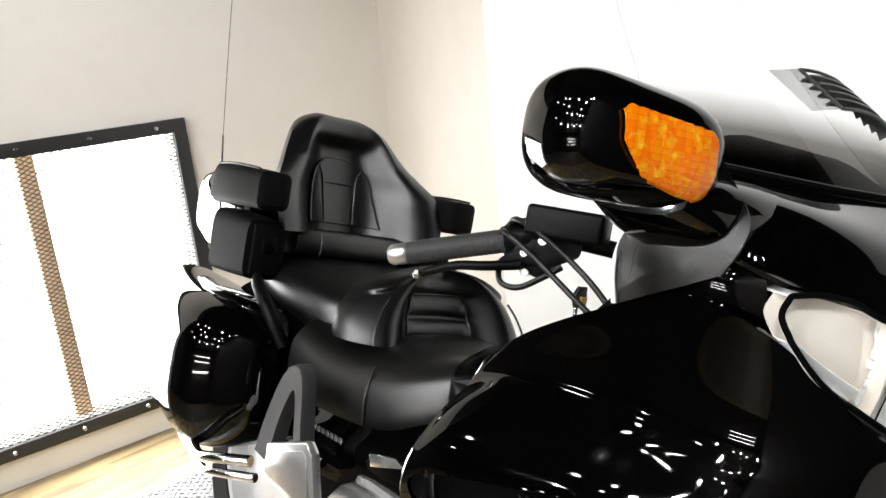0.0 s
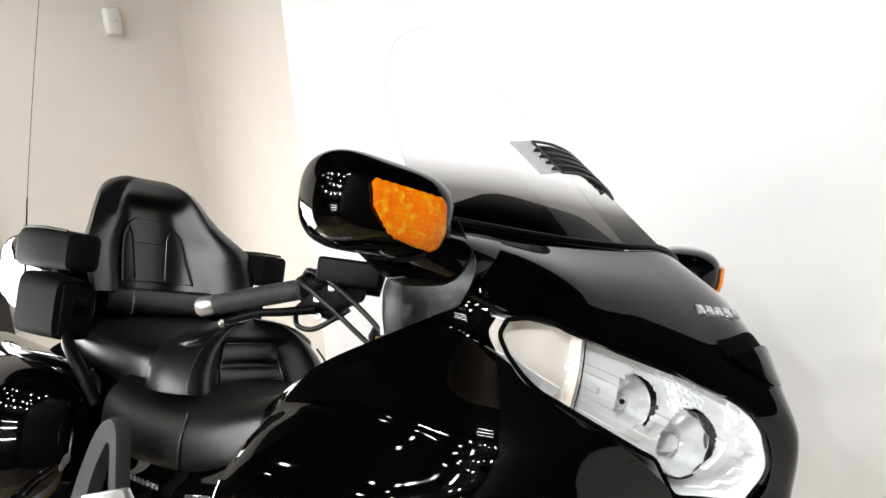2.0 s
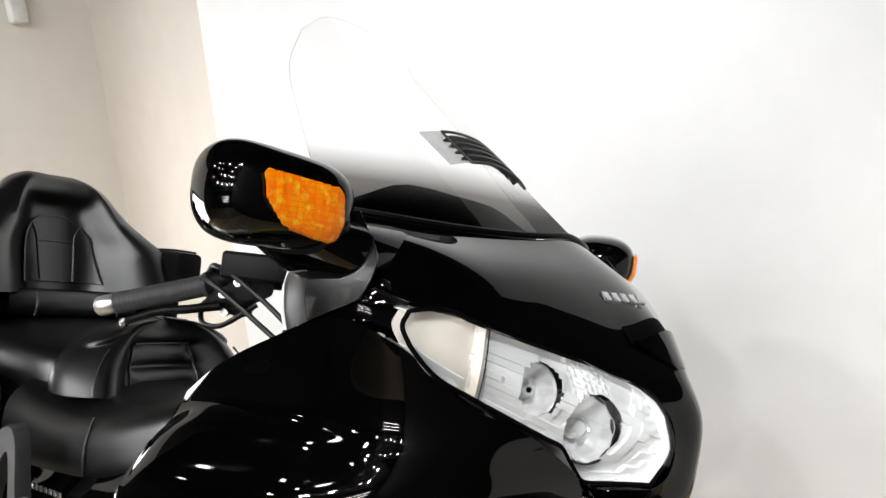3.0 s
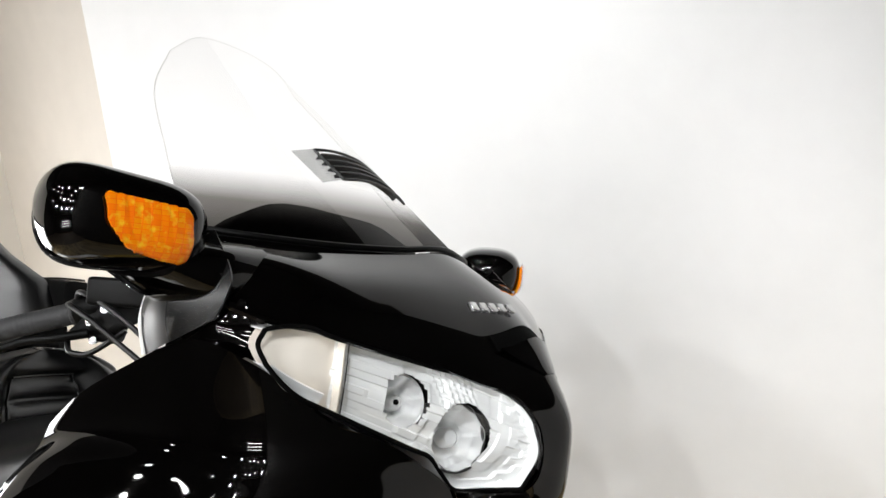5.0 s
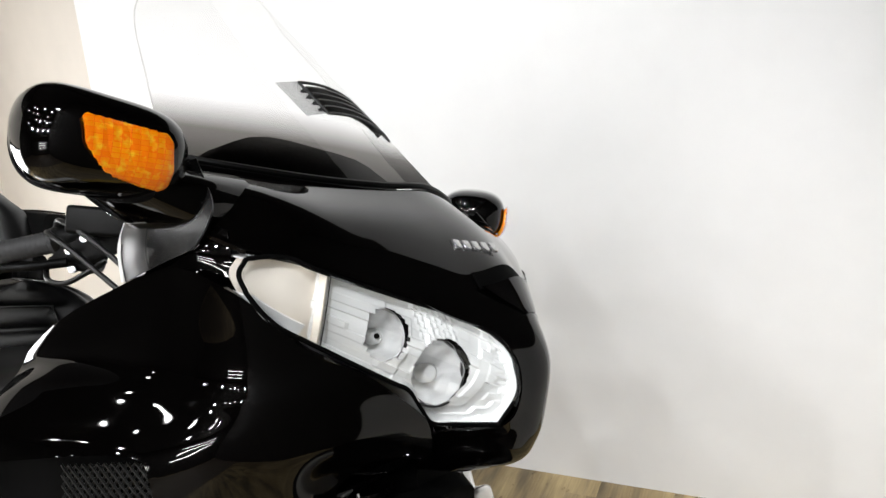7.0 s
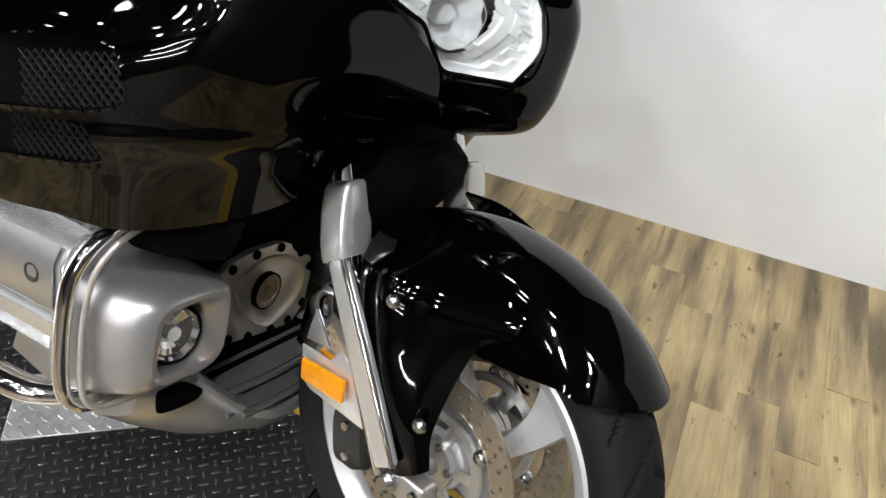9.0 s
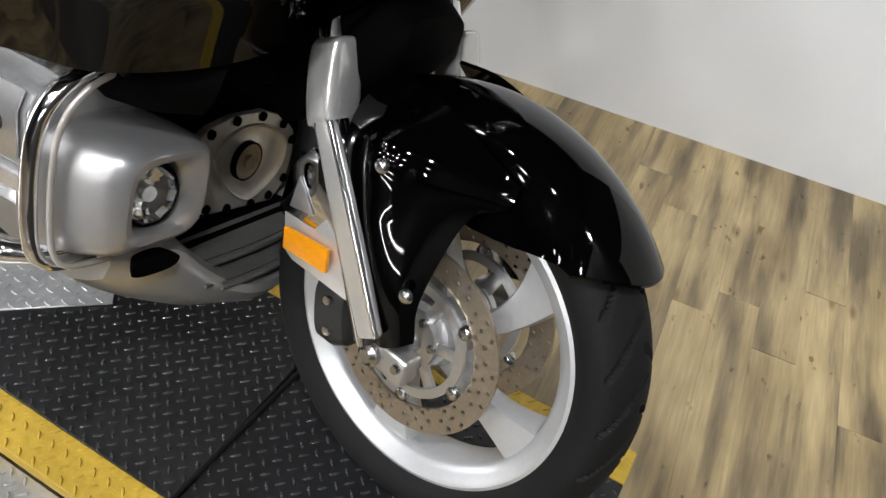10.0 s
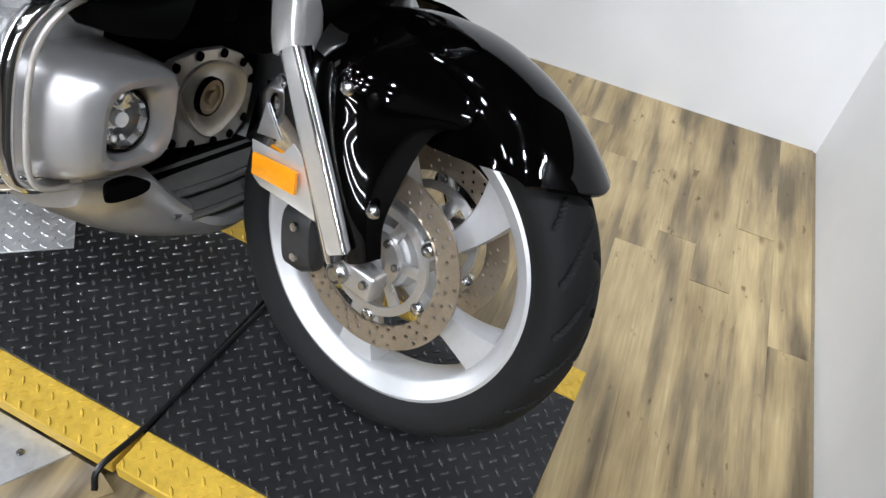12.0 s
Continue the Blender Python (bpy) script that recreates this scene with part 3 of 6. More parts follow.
for x0, x1 in ((LIFT_X0, SPLIT - 0.004), (SPLIT + 0.004, LIFT_X1)):
    deck = part("deck_plate", block((x0, IN0, -0.03), (x1, IN1, 0), 0.002, 1), MAT, lift, "black tread plate deck")
    tread("treads", x0, x1, IN0, IN1, 0, 0.0215, TREAD, deck)
    for y0, y1 in ((LIFT_Y0, IN0), (IN1, LIFT_Y1)):
        edge = part("edge_strip", block((x0, y0, -0.03), (x1, y1, 0.0005), 0.002, 1), YELLOW, lift, "worn yellow painted edge")
        tread("treads", x0, x1, y0, y1, 0.0005, 0.0215, YELLOW, edge)
for y in (LIFT_Y0 + 0.02, LIFT_Y1 - 0.06):
    part("side_rail", block((LIFT_X0, y, FLOOR), (LIFT_X1 - 0.02, y + 0.04, -0.03), 0.003), STRIP, lift)
part("cord", tube([(SPLIT + 0.012, 0.05, 0.004), (SPLIT + 0.006, -0.15, 0.006), (SPLIT - 0.002, -0.33, 0.005), (SPLIT - 0.012, -0.415, 0.004), (SPLIT - 0.004, -0.44, -0.02)], 0.0055, 8), CABLE, lift, "black cord across the deck joint")


# loose bare plate on the deck, and the bare side plate beside the lift
loose = empty("tread_plate", pose(-0.80, -0.10, 0.0, 0, 0, 41), "loose square of bare silver tread plate on the deck", "plate")
plate = part("plate", block((-0.125, -0.085, 0.0015), (0.125, 0.085, 0.006), 0.001, 1), PLATE, loose)
tread("treads", -0.125, 0.125, -0.085, 0.085, 0.006, 0.0215, PLATE, plate)
ramp = empty("side_plate", pose(0, 0, 0), "bare silver tread plate along the lift's edge", "plate")
plate = part("plate", prism([(-2.3, LIFT_Y0 - 0.003, -0.034), (-0.356, LIFT_Y0 - 0.003, -0.034), (-0.470, -0.62, -0.034), (-2.3, -0.62, -0.034)], 0.006, 0.001), PLATE, ramp)
part("apron", prism([(-0.30, LIFT_Y0 - 0.003, -0.038), (-0.36, LIFT_Y0 - 0.003, -0.038), (-0.475, -0.63, -0.038), (-0.42, -0.63, -0.07), (-0.27, LIFT_Y0 - 0.01, -0.07)], -0.006, 0.001), WOOD, ramp, "worn timber edge")
tread("treads", -1.2, -0.475, -0.615, LIFT_Y0 - 0.006, -0.028, 0.0215, PLATE, plate)
for x, y in ((-0.42, -0.445), (-0.49, -0.56)):
    part("rivet", lathe([(0, 0.003), (0.005, 0.0025), (0.007, 0)], 12, "z"), STEEL, plate, matrix=pose(x, y, -0.028))


# ---- ceiling lamps and wall tubes over the near side ----
def downlight(x, y):
    lamp = empty("ceiling_lamp", pose(x, y, CEILING), "round white ceiling lamp", "lamp", group="ceiling lamps")
    part("ring", lathe([(0.08, 0.0), (0.11, 0.0), (0.105, -0.02), (0.08, -0.012)], 24, "z", closed=True), WHITE, lamp)
    part("diffuser", lathe([(0.0, -0.006), (0.08, -0.005)], 24, "z"), LAMP, lamp)
    return lamp


first = downlight(-2.1, -3.7)
for x, y in ((-1.2, -3.75), (-0.3, -3.7), (0.75, -3.7), (-2.6, -2.9), (-2.0, -5.0), (-1.0, -5.05), (0.0, -5.0), (0.95, -5.0), (-2.2, -2.2), (0.75, -1.6), (-1.75, -3.1), (0.2, -3.1), (-3.6, -2.4), (-3.5, -4.8), (-4.7, -3.9)):
    copy_thing(first, pose(x, y, CEILING))


def tube_lamp(z):
    lamp = empty("tube_lamp", pose(-0.7, -6.9, z), "long fluorescent tube on the far dark wall", "lamp", group="tube lamps")
    part("holder", block((-1.25, -0.08, -0.03), (1.25, 0.0, 0.03), 0.006), WHITE, lamp)
    part("tube", tube([(-1.2, 0.03, 0), (1.2, 0.03, 0)], 0.019, 12), LAMP, lamp)
    return lamp


first = tube_lamp(1.5)
for z in (1.95, 2.4):
    copy_thing(first, pose(-0.7, -6.9, z))


# ---- the motorcycle: fairing ----
bike = empty("motorcycle", BIKE, "glossy black touring motorcycle leaning on its stand on the lift", "motorcycle")
WIB = BIKE.inverted() @ WHEEL


def both(rows):
    """Rows for the machine's own right half, completed by their mirror image."""
    return [[(x, -y, z) for x, y, z in reversed(r[1:])] + list(r) for r in rows]


def flipped(bm):
    bmesh.ops.transform(bm, matrix=Matrix.Diagonal((1, -1, 1, 1)), verts=bm.verts)
    return bm


def oval(cx, cz, a, b, tilt, power=3.0):
    """A test for a rounded opening seen from the side."""
    c, s = math.cos(radians(tilt)), math.sin(radians(tilt))

    def inside(q):
        x, z = q.x - cx, q.z - cz
        return abs((x * c + z * s) / a) ** power + abs((z * c - x * s) / b) ** power < 1

    def edge(q):
        x, z = q.x - cx, q.z - cz
        u, w = x * c + z * s, z * c - x * s
        rho = (abs(u / a) ** power + abs(w / b) ** power) ** (1 / power)
        u, w = u / rho, w / rho
        return Vector((cx + u * c - w * s, q.y, cz + u * s + w * c)), abs(rho - 1)

    inside.edge = edge
    return inside


def to_edges(*holes):
    return lambda q: min((h.edge(q) for h in holes), key=lambda r: r[1])[0]


def dent(g, cx, cz, a, b, depth):
    """Press a smooth hollow into a side panel."""
    out = []
    for r in g:
        row = []
        for q in r:
            d = ((q.x - cx) / a) ** 2 + ((q.z - cz) / b) ** 2
            k = 1 / (1 + d ** 4)
            row.append(q + Vector((-0.25, 0.9, 0)) * depth * k)
        out.append(row)
    return out


def swell(g, z0, slope, width, height):
    """Raise a soft ridge along a side panel; it fades towards the front edge."""
    out = []
    for r in g:
        row = []
        for q in r:
            fade = min(1.0, max(0.0, (-0.165 - q.x) / 0.08)) * min(1.0, max(0.0, (q.x + 0.62) / 0.14))
            row.append(q + Vector((0, -1, 0)) * height * fade * math.exp(-((q.z - z0 - slope * (q.x + 0.3)) / width) ** 2))
        out.append(row)
    return out


COWL = [
    [(-0.222, 0, 1.178), (-0.235, -0.1, 1.169), (-0.28, -0.2, 1.165), (-0.35, -0.3, 1.168), (-0.41, -0.352, 1.172)],
    [(-0.150, 0, 1.132), (-0.16, -0.11, 1.122), (-0.205, -0.23, 1.125), (-0.265, -0.325, 1.138), (-0.35, -0.392, 1.142)],
    [(-0.085, 0, 1.075), (-0.10, -0.10, 1.06), (-0.15, -0.22, 1.075), (-0.215, -0.33, 1.098), (-0.30, -0.405, 1.095)],
    [(-0.035, 0, 1.01), (-0.062, -0.10, 0.992), (-0.127, -0.205, 1.027), (-0.176, -0.318, 1.056), (-0.238, -0.390, 1.071)],
]
SIDE = [
    [(-0.60, -0.372, 0.905), (-0.53, -0.384, 0.955), (-0.44, -0.394, 1.0), (-0.33, -0.40, 1.042), (-0.24, -0.398, 1.026), (-0.18, -0.332, 0.965)],
    [(-0.615, -0.380, 0.866), (-0.55, -0.382, 0.898), (-0.45, -0.384, 0.922), (-0.33, -0.387, 0.936), (-0.225, -0.374, 0.940), (-0.162, -0.295, 0.948)],
    [(-0.622, -0.416, 0.826), (-0.57, -0.413, 0.856), (-0.455, -0.406, 0.875), (-0.33, -0.398, 0.888), (-0.215, -0.372, 0.895), (-0.144, -0.255, 0.931)],
    [(-0.630, -0.444, 0.774), (-0.578, -0.442, 0.800), (-0.458, -0.433, 0.815), (-0.33, -0.418, 0.830), (-0.21, -0.366, 0.862), (-0.128, -0.205, 0.902)],
    [(-0.642, -0.440, 0.724), (-0.58, -0.440, 0.752), (-0.46, -0.434, 0.762), (-0.33, -0.416, 0.778), (-0.21, -0.350, 0.820), (-0.112, -0.150, 0.862)],
    [(-0.660, -0.404, 0.672), (-0.575, -0.410, 0.687), (-0.455, -0.410, 0.700), (-0.328, -0.390, 0.708), (-0.222, -0.315, 0.745), (-0.122, -0.12, 0.803)],
    [(-0.685, -0.378, 0.582), (-0.53, -0.384, 0.591), (-0.437, -0.38, 0.604), (-0.325, -0.36, 0.619), (-0.231, -0.245, 0.665), (-0.170, -0.11, 0.765)],
]
upper_vent, lower_vent = oval(-0.470, 0.762, 0.158, 0.036, 13, 4.5), oval(-0.47, 0.690, 0.120, 0.024, 12, 4.5)

inlet = oval(-0.150, 0.785, 0.026, 0.036, -35, 3.0)


def net(name, x0, x1, z0, z1, y, tilt, parent, pitch=0.013):
    """Expanded metal: crossing strands in a tilted band."""
    bm = bmesh.new()
    c, s = math.cos(radians(tilt)), math.sin(radians(tilt))
    cx, cz, L, H2 = (x0 + x1) / 2, (z0 + z1) / 2, (x1 - x0) / 2, (z1 - z0) / 2
    for sign in (1, -1):
        k = -L - H2
        while k < L + H2:
            t0, t1 = max(-H2, -L - k if sign > 0 else k - L), min(H2, L - k if sign > 0 else k + L)
            if t1 - t0 > 0.004:
                p = [(k + sign * t, t) for t in (t0, t1)]
                q = [Vector((cx + a * c - b * s, y + (0.0012 if sign > 0 else 0), cz + a * s + b * c)) for a, b in p]
                tube(q, 0.0019, 5, bm=bm, caps=False)
            k += pitch
    return part(name, bm, NET, parent, "woven metal grille")


for flip in (False, True):
    g = dent(grid(SIDE, 150, 110), -0.158, 0.785, 0.036, 0.045, 0.010)
    g = swell(g, 0.732, 0.22, 0.016, 0.008)
    fairing = part("side_fairing", skin(g, 0.006, cut=lambda q: upper_vent(q) or lower_vent(q) or inlet(q), mirror=flip, snap=to_edges(upper_vent, lower_vent, inlet)), BLACK, bike, "glossy black side fairing with slotted vents")
    sy = 1 if flip else -1
    # a near-black sheet behind the slots gives the shade inside them
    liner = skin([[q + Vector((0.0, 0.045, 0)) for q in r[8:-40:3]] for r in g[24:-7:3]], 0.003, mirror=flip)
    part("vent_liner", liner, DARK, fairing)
    pocket = [[q + Vector((-0.020 + 0.25 * (q.z - 0.785), 0.014, 0)) for q in r[112:148:2]] for r in g[48:104:3]]
    part("inlet_liner", skin(pocket, 0.002, mirror=flip), BLACK, fairing, "glossy inlet pocket")
    part("edge_trim", tube([Vector((q.x - 0.003, -sy * q.y, q.z)) for q in (r[0] for r in g[::6])], 0.0032, 8), CHROME, fairing, "thin chrome edge trim")
    n1 = net("vent_grille", -0.475, -0.308, 0.738, 0.802, sy * 0.408, 13, fairing)
    n2 = net("vent_grille", -0.51, -0.352, 0.672, 0.716, sy * 0.388, 12, fairing)
cowl_g = grid(both(COWL), 70, 28)
part("upper_cowl", skin(cowl_g, 0.005), BLACK, bike, "glossy black upper cowl")
NOSE = [
    [(-0.062, 0.10, 0.991), (-0.035, 0, 1.01), (-0.062, -0.10, 0.991)],
    [(-0.027, 0.060, 0.950), (-0.003, 0, 0.945), (-0.027, -0.060, 0.950)],
    [(-0.019, 0.054, 0.895), (-0.004, 0, 0.87), (-0.019, -0.054, 0.895)],
    [(-0.038, 0.070, 0.856), (-0.012, 0, 0.83), (-0.038, -0.070, 0.856)],
    [(-0.105, 0.135, 0.845), (-0.035, 0, 0.795), (-0.105, -0.135, 0.845)],
    [(-0.14, 0.11, 0.785), (-0.10, 0, 0.77), (-0.14, -0.11, 0.785)],
]
part("nose_panel", skin(grid(NOSE, 24, 34), 0.004), BLACK, bike)
# the slot patch under the badge, its sloping lower lip, and the badge as plain bars
def on_cowl(j, i, off):
    j = min(j, 27)
    return cowl_g[j][i] + Vector((0.62, 0, 0.78)) * off


# the cowl isn't cut: a near-black patch carries the slot's shade
mouth = [i for i in range(70) if abs(cowl_g[20][i].y) < 0.088]
rows = [[on_cowl(18 + k, i, 0.0015 + 0.0005 * k) for i in mouth] for k in range(4)]
part("nose_slot", skin(rows, 0.002), DARK, bike, "near-black patch on the cowl for the intake slot's shade")
rows = []
for k in range(7):
    pull = mouth[k:len(mouth) - k]
    at_k = np.linspace(pull[0], pull[-1], 24)
    rows.append([on_cowl(21 + k, int(q), 0.009 - 0.0012 * k).lerp(on_cowl(21 + k, min(69, int(q) + 1), 0.009 - 0.0012 * k), q - int(q)) for q in at_k])
part("nose_lip", skin(rows, 0.003), BLACK, bike, "glossy black intake lip")
for k in range(5):
    y = -0.079 + 0.0185 * k
    x = -0.1012 - 0.31 * abs(y)
    part("badge_bar", block((-0.002, -0.0068, -0.0075), (0.003, 0.0068, 0.0075), 0.001), BADGE, bike, matrix=pose(x, y, 1.0985, 0, -44, -17))

# ---- headlights ----
HEAD = [
    [(-0.228, -0.389, 1.061), (-0.204, -0.352, 1.066), (-0.175, -0.322, 1.053), (-0.129, -0.205, 1.024), (-0.094, -0.145, 1.008), (-0.064, -0.10, 0.990), (-0.044, -0.078, 0.975), (-0.030, -0.062, 0.951)],
    [(-0.229, -0.398, 1.043), (-0.203, -0.370, 1.030), (-0.170, -0.334, 1.010), (-0.112, -0.222, 0.970), (-0.084, -0.168, 0.950), (-0.058, -0.122, 0.925), (-0.036, -0.088, 0.912), (-0.021, -0.056, 0.905)],
    [(-0.217, -0.395, 1.022), (-0.197, -0.372, 0.992), (-0.178, -0.326, 0.969), (-0.133, -0.225, 0.923), (-0.114, -0.185, 0.903), (-0.108, -0.142, 0.861), (-0.080, -0.10, 0.857), (-0.040, -0.07, 0.859)],
]
BACK = [[(x - 0.062, y + 0.012, z + 0.005) for x, y, z in r] for r in HEAD]
HAZE = clear("smoked_plastic", (0.24, 0.24, 0.242), 0.3)
hz = [k for k in HAZE.node_tree.nodes if k.type == "MATH"][0]
hz.inputs[1].default_value, hz.inputs[2].default_value = 0.28, 0.035
CHROME_LAMP = material("lamp_reflector", (0.95, 0.95, 0.95), 0.16, 0.3, 0.05, 12, rough_vary=0.08)
# the warm base holds the cream that the marker lamp mirrors
MARKER = material("marker_shell", (0.90, 0.83, 0.74), 0.12, 0.3, 0.05, 12)
BOWL = material("bowl_reflector", (0.97, 0.97, 0.96), 0.08, 0.5, 0.05, 12, rough_vary=0.05)
FACETS = material("faceted_reflector", (0.97, 0.97, 0.96), 0.12, 0.12, 0.06, 12, rough_vary=0.06)
for flip in (False, True):
    sy = -1 if flip else 1
    g = grid(HEAD, 34, 18)
    body = bmesh.new()
    back = grid(BACK, 34, 18)
    for r in (0, -1):
        skin([g[r], [a.lerp(b, 0.5) for a, b in zip(g[r], back[r])], back[r]], 0.002, mirror=flip, bm=body)
    skin([[q[-1] for q in g], [a[-1].lerp(b[-1], 0.5) for a, b in zip(g, back)], [q[-1] for q in back]], 0.002, mirror=flip, bm=body)
    head = part("headlight", body, CHROME_LAMP, bike, "twin-bulb headlight with a chromed reflector")
    # reflector: a faceted shell with two deep bowls let into it
    rnd = random.Random(7)
    tilt = [[rnd.uniform(-0.003, 0.003) for _ in range(40)] for _ in range(24)]
    bowls = (((-0.158, -0.213, 0.974), 0.034), ((-0.116, -0.134, 0.926), 0.044))
    shell = []
    for j, r in enumerate(grid(HEAD, 120, 60)):
        row = []
        for i, q in enumerate(r[35:]):
            d = 0.017 + tilt[j // 6][i // 7]
            if q.y > -0.085 and q.z > 0.895:
                d += 0.0006 * (1 if math.sin(q.z * 620) > 0 else -1)
            elif -0.185 < q.y < -0.128 and q.z > 0.965:
                d += 0.0014 * (1 if math.sin(q.y * 760) > 0 else -1)
            row.append(q + Vector((-d, 0.3 * d, 0.1 * d)))
        shell.append(row)
    aim = Vector((0.80, -0.56, 0.22)).normalized()

    def in_bowl(q):
        for place, rad in bowls:
            w = Vector((q.x, -abs(q.y), q.z)) - Vector(place)
            if (w - aim * w.dot(aim)).length < rad * 0.96:
                return True
        return False

    part("reflector_shell", skin(shell, 0.0, mirror=flip, cut=in_bowl), FACETS, head, "faceted chromed reflector", sharp=9)
    for k, (place, rad) in enumerate(bowls):
        turned = Vector((aim.x, sy * aim.y, aim.z)).to_track_quat("X", "Z").to_matrix().to_4x4()
        seat_m = Matrix.Translation((place[0], sy * place[1], place[2])) @ turned
        dish = lathe([(0.008, -0.9 * rad), (0.35 * rad, -0.86 * rad), (0.62 * rad, -0.66 * rad), (0.84 * rad, -0.36 * rad), (rad, 0.0), (rad, 0.10 * rad)], 48, "x")
        for v in dish.verts:
            a = math.atan2(v.co.z, v.co.y)
            v.co.yz = v.co.yz * (1 + 0.05 * math.sin(7 * a + k) * (1 if v.co.x > -0.5 * rad else 0.4))
        bowl = part("reflector_bowl", dish, BOWL, head, "bright round reflector bowl", matrix=seat_m, sharp=7)
        part("bowl_rim", lathe([(rad, 0.05 * rad), (rad * 1.07, 0.05 * rad), (rad * 1.07, -0.04), (rad, -0.04)], 32, "x", closed=True), GRILLE if k else CHROME_LAMP, bowl)
        part("bulb_shield", lathe([(0.0, -0.18 * rad), (0.20 * rad, -0.2 * rad), (0.30 * rad, -0.32 * rad), (0.31 * rad, -0.7 * rad), (0.0, -0.72 * rad)], 18, "x"), CHROME_LAMP, bowl)
        if not k:
            part("shield_tip", lathe([(0.0, 0.003), (0.0035, 0.002), (0.004, -0.004)], 10, "x"), DARK, bowl, matrix=pose(-0.18 * rad, 0, 0))
    lens = part("lens", skin(g, 0.0025, mirror=flip), LENS, head, "clear headlight lens")
    lens.visible_shadow = False
    col = [g[j][10] for j in range(18)]
    wallq = skin([[q + Vector((-0.003, 0, 0)) for q in col], [q + Vector((-0.016, 0.004, 0)) for q in col]], 0.002, mirror=flip)
    part("divider", wallq, MARKER, head)
    part("divider_edge", tube([Vector((q.x + 0.001, sy * q.y, q.z)) for q in col], 0.0008, 6, steps=24), SATIN, head)
    # the outer marker lamp: a smooth bright shell, warm by its base colour
    mk = skin([[q + Vector((-0.022, 0.006, 0)) for q in r[:11]] for r in g], 0.002, mirror=flip)
    marker = part("marker_reflector", mk, MARKER, head, "marker lamp shell, the cream it mirrors put into its colour")
    step = [g[13][i] + Vector((-0.006, 0.002, 0)) for i in range(2, 10)]
    part("marker_step", skin([step, [q + Vector((-0.012, 0.004, -0.014)) for q in step]], 0.002, mirror=flip), CHROME_LAMP, marker)
    rimline = [g[0][i] for i in range(0, 34, 3)] + [g[j][-1] for j in range(2, 18, 3)] + [g[-1][i] for i in range(33, -1, -3)] + [g[j][0] for j in range(15, 1, -3)]
    bz = tube([Vector((q.x - 0.002, sy * q.y, q.z)) for q in rimline + rimline[:1]], 0.0030, 8, steps=150)
    part("bezel", bz, DARK, head)

# ---- windshield, its vent, and the dash behind it ----
SCREEN = [
    [(-0.235, 0, 1.182), (-0.29, -0.2, 1.172), (-0.42, -0.345, 1.18)],
    [(-0.41, 0, 1.315), (-0.44, -0.17, 1.31), (-0.52, -0.295, 1.29)],
    [(-0.56, 0, 1.440), (-0.575, -0.145, 1.432), (-0.61, -0.250, 1.40)],
    [(-0.69, 0, 1.550), (-0.687, -0.10, 1.538), (-0.68, -0.165, 1.495)],
]
shield = part("windshield", skin(grid(both(SCREEN), 40, 30), 0.0), SHIELD, bike, "clear acrylic windshield with a vent")
shield.visible_shadow = False
pane_g = grid(both(SCREEN), 40, 30)
rim = [r[0] for r in pane_g[6:]] + pane_g[-1][1:-1] + [r[-1] for r in reversed(pane_g[6:])]
edge = part("windshield_edge", tube(rim, 0.0013, 6, steps=120), clear("acrylic_edge", (0.985, 0.985, 0.98), 0.03), bike, "ground edge of the acrylic windshield")
edge.visible_shadow = False
seam = [(-0.228, 0, 1.184), (-0.242, -0.1, 1.175), (-0.287, -0.2, 1.171), (-0.355, -0.3, 1.174), (-0.42, -0.352, 1.18)]
seam = [(x, -y, z) for x, y, z in reversed(seam[1:])] + seam
part("windshield_seal", tube(seam, 0.005, 8, steps=60), SATIN, bike)


def vent_at(y, h):
    return Vector((-0.428 + 0.064 * h - 0.9 * y * y, y, 1.341 - 0.050 * h - 1.2 * y * y))


vent = bmesh.new()
for h in (0.0, 1.0):
    tube([vent_at(y, h) for y in np.linspace(-0.074, 0.124, 9)], 0.0024, 8, bm=vent)
for y in (-0.074, 0.124):
    tube([vent_at(y, 0), vent_at(y, 1)], 0.0024, 8, bm=vent)
vent = part("windshield_vent", vent, GRILLE, bike, "black louvred windshield vent")
for h in (0.2, 0.4, 0.6, 0.8):
    rows = [[vent_at(y, h) + Vector((0.0, 0, 0.004)) for y in np.linspace(-0.070, 0.120, 9)], [vent_at(y, h) + Vector((-0.012, 0, -0.004)) for y in np.linspace(-0.070, 0.120, 9)]]
    part("louvre", skin(rows, 0.003), GRILLE, vent)
endp = skin([[vent_at(-0.076, 0), vent_at(-0.076, 1.0)], [vent_at(-0.076, 0) + Vector((-0.034, -0.012, -0.004)), vent_at(-0.076, 1.0) + Vector((-0.03, -0.012, -0.006))]], 0.002)
part("vent_end", endp, SMOKE, vent)

dash = [ring((x, 0, z), (0, 1, 0), (0, 0, 1), a, b, 2.4) for x, z, a, b in ((-0.27, 1.10, 0.13, 0.03), (-0.33, 1.12, 0.17, 0.07), (-0.40, 1.13, 0.19, 0.102), (-0.50, 1.13, 0.20, 0.122), (-0.56, 1.12, 0.19, 0.115))]
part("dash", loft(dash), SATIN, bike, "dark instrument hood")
# added near-black bodies that close see-through gaps and stand for the shade there
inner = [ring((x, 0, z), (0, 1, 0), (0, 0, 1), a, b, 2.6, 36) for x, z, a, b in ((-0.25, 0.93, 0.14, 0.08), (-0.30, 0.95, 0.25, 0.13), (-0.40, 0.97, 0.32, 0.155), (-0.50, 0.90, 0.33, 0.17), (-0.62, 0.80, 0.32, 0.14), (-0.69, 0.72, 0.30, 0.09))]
part("inner_fairing", loft(inner), DARK, bike, "near-black filler inside the fairing, in place of its shade")
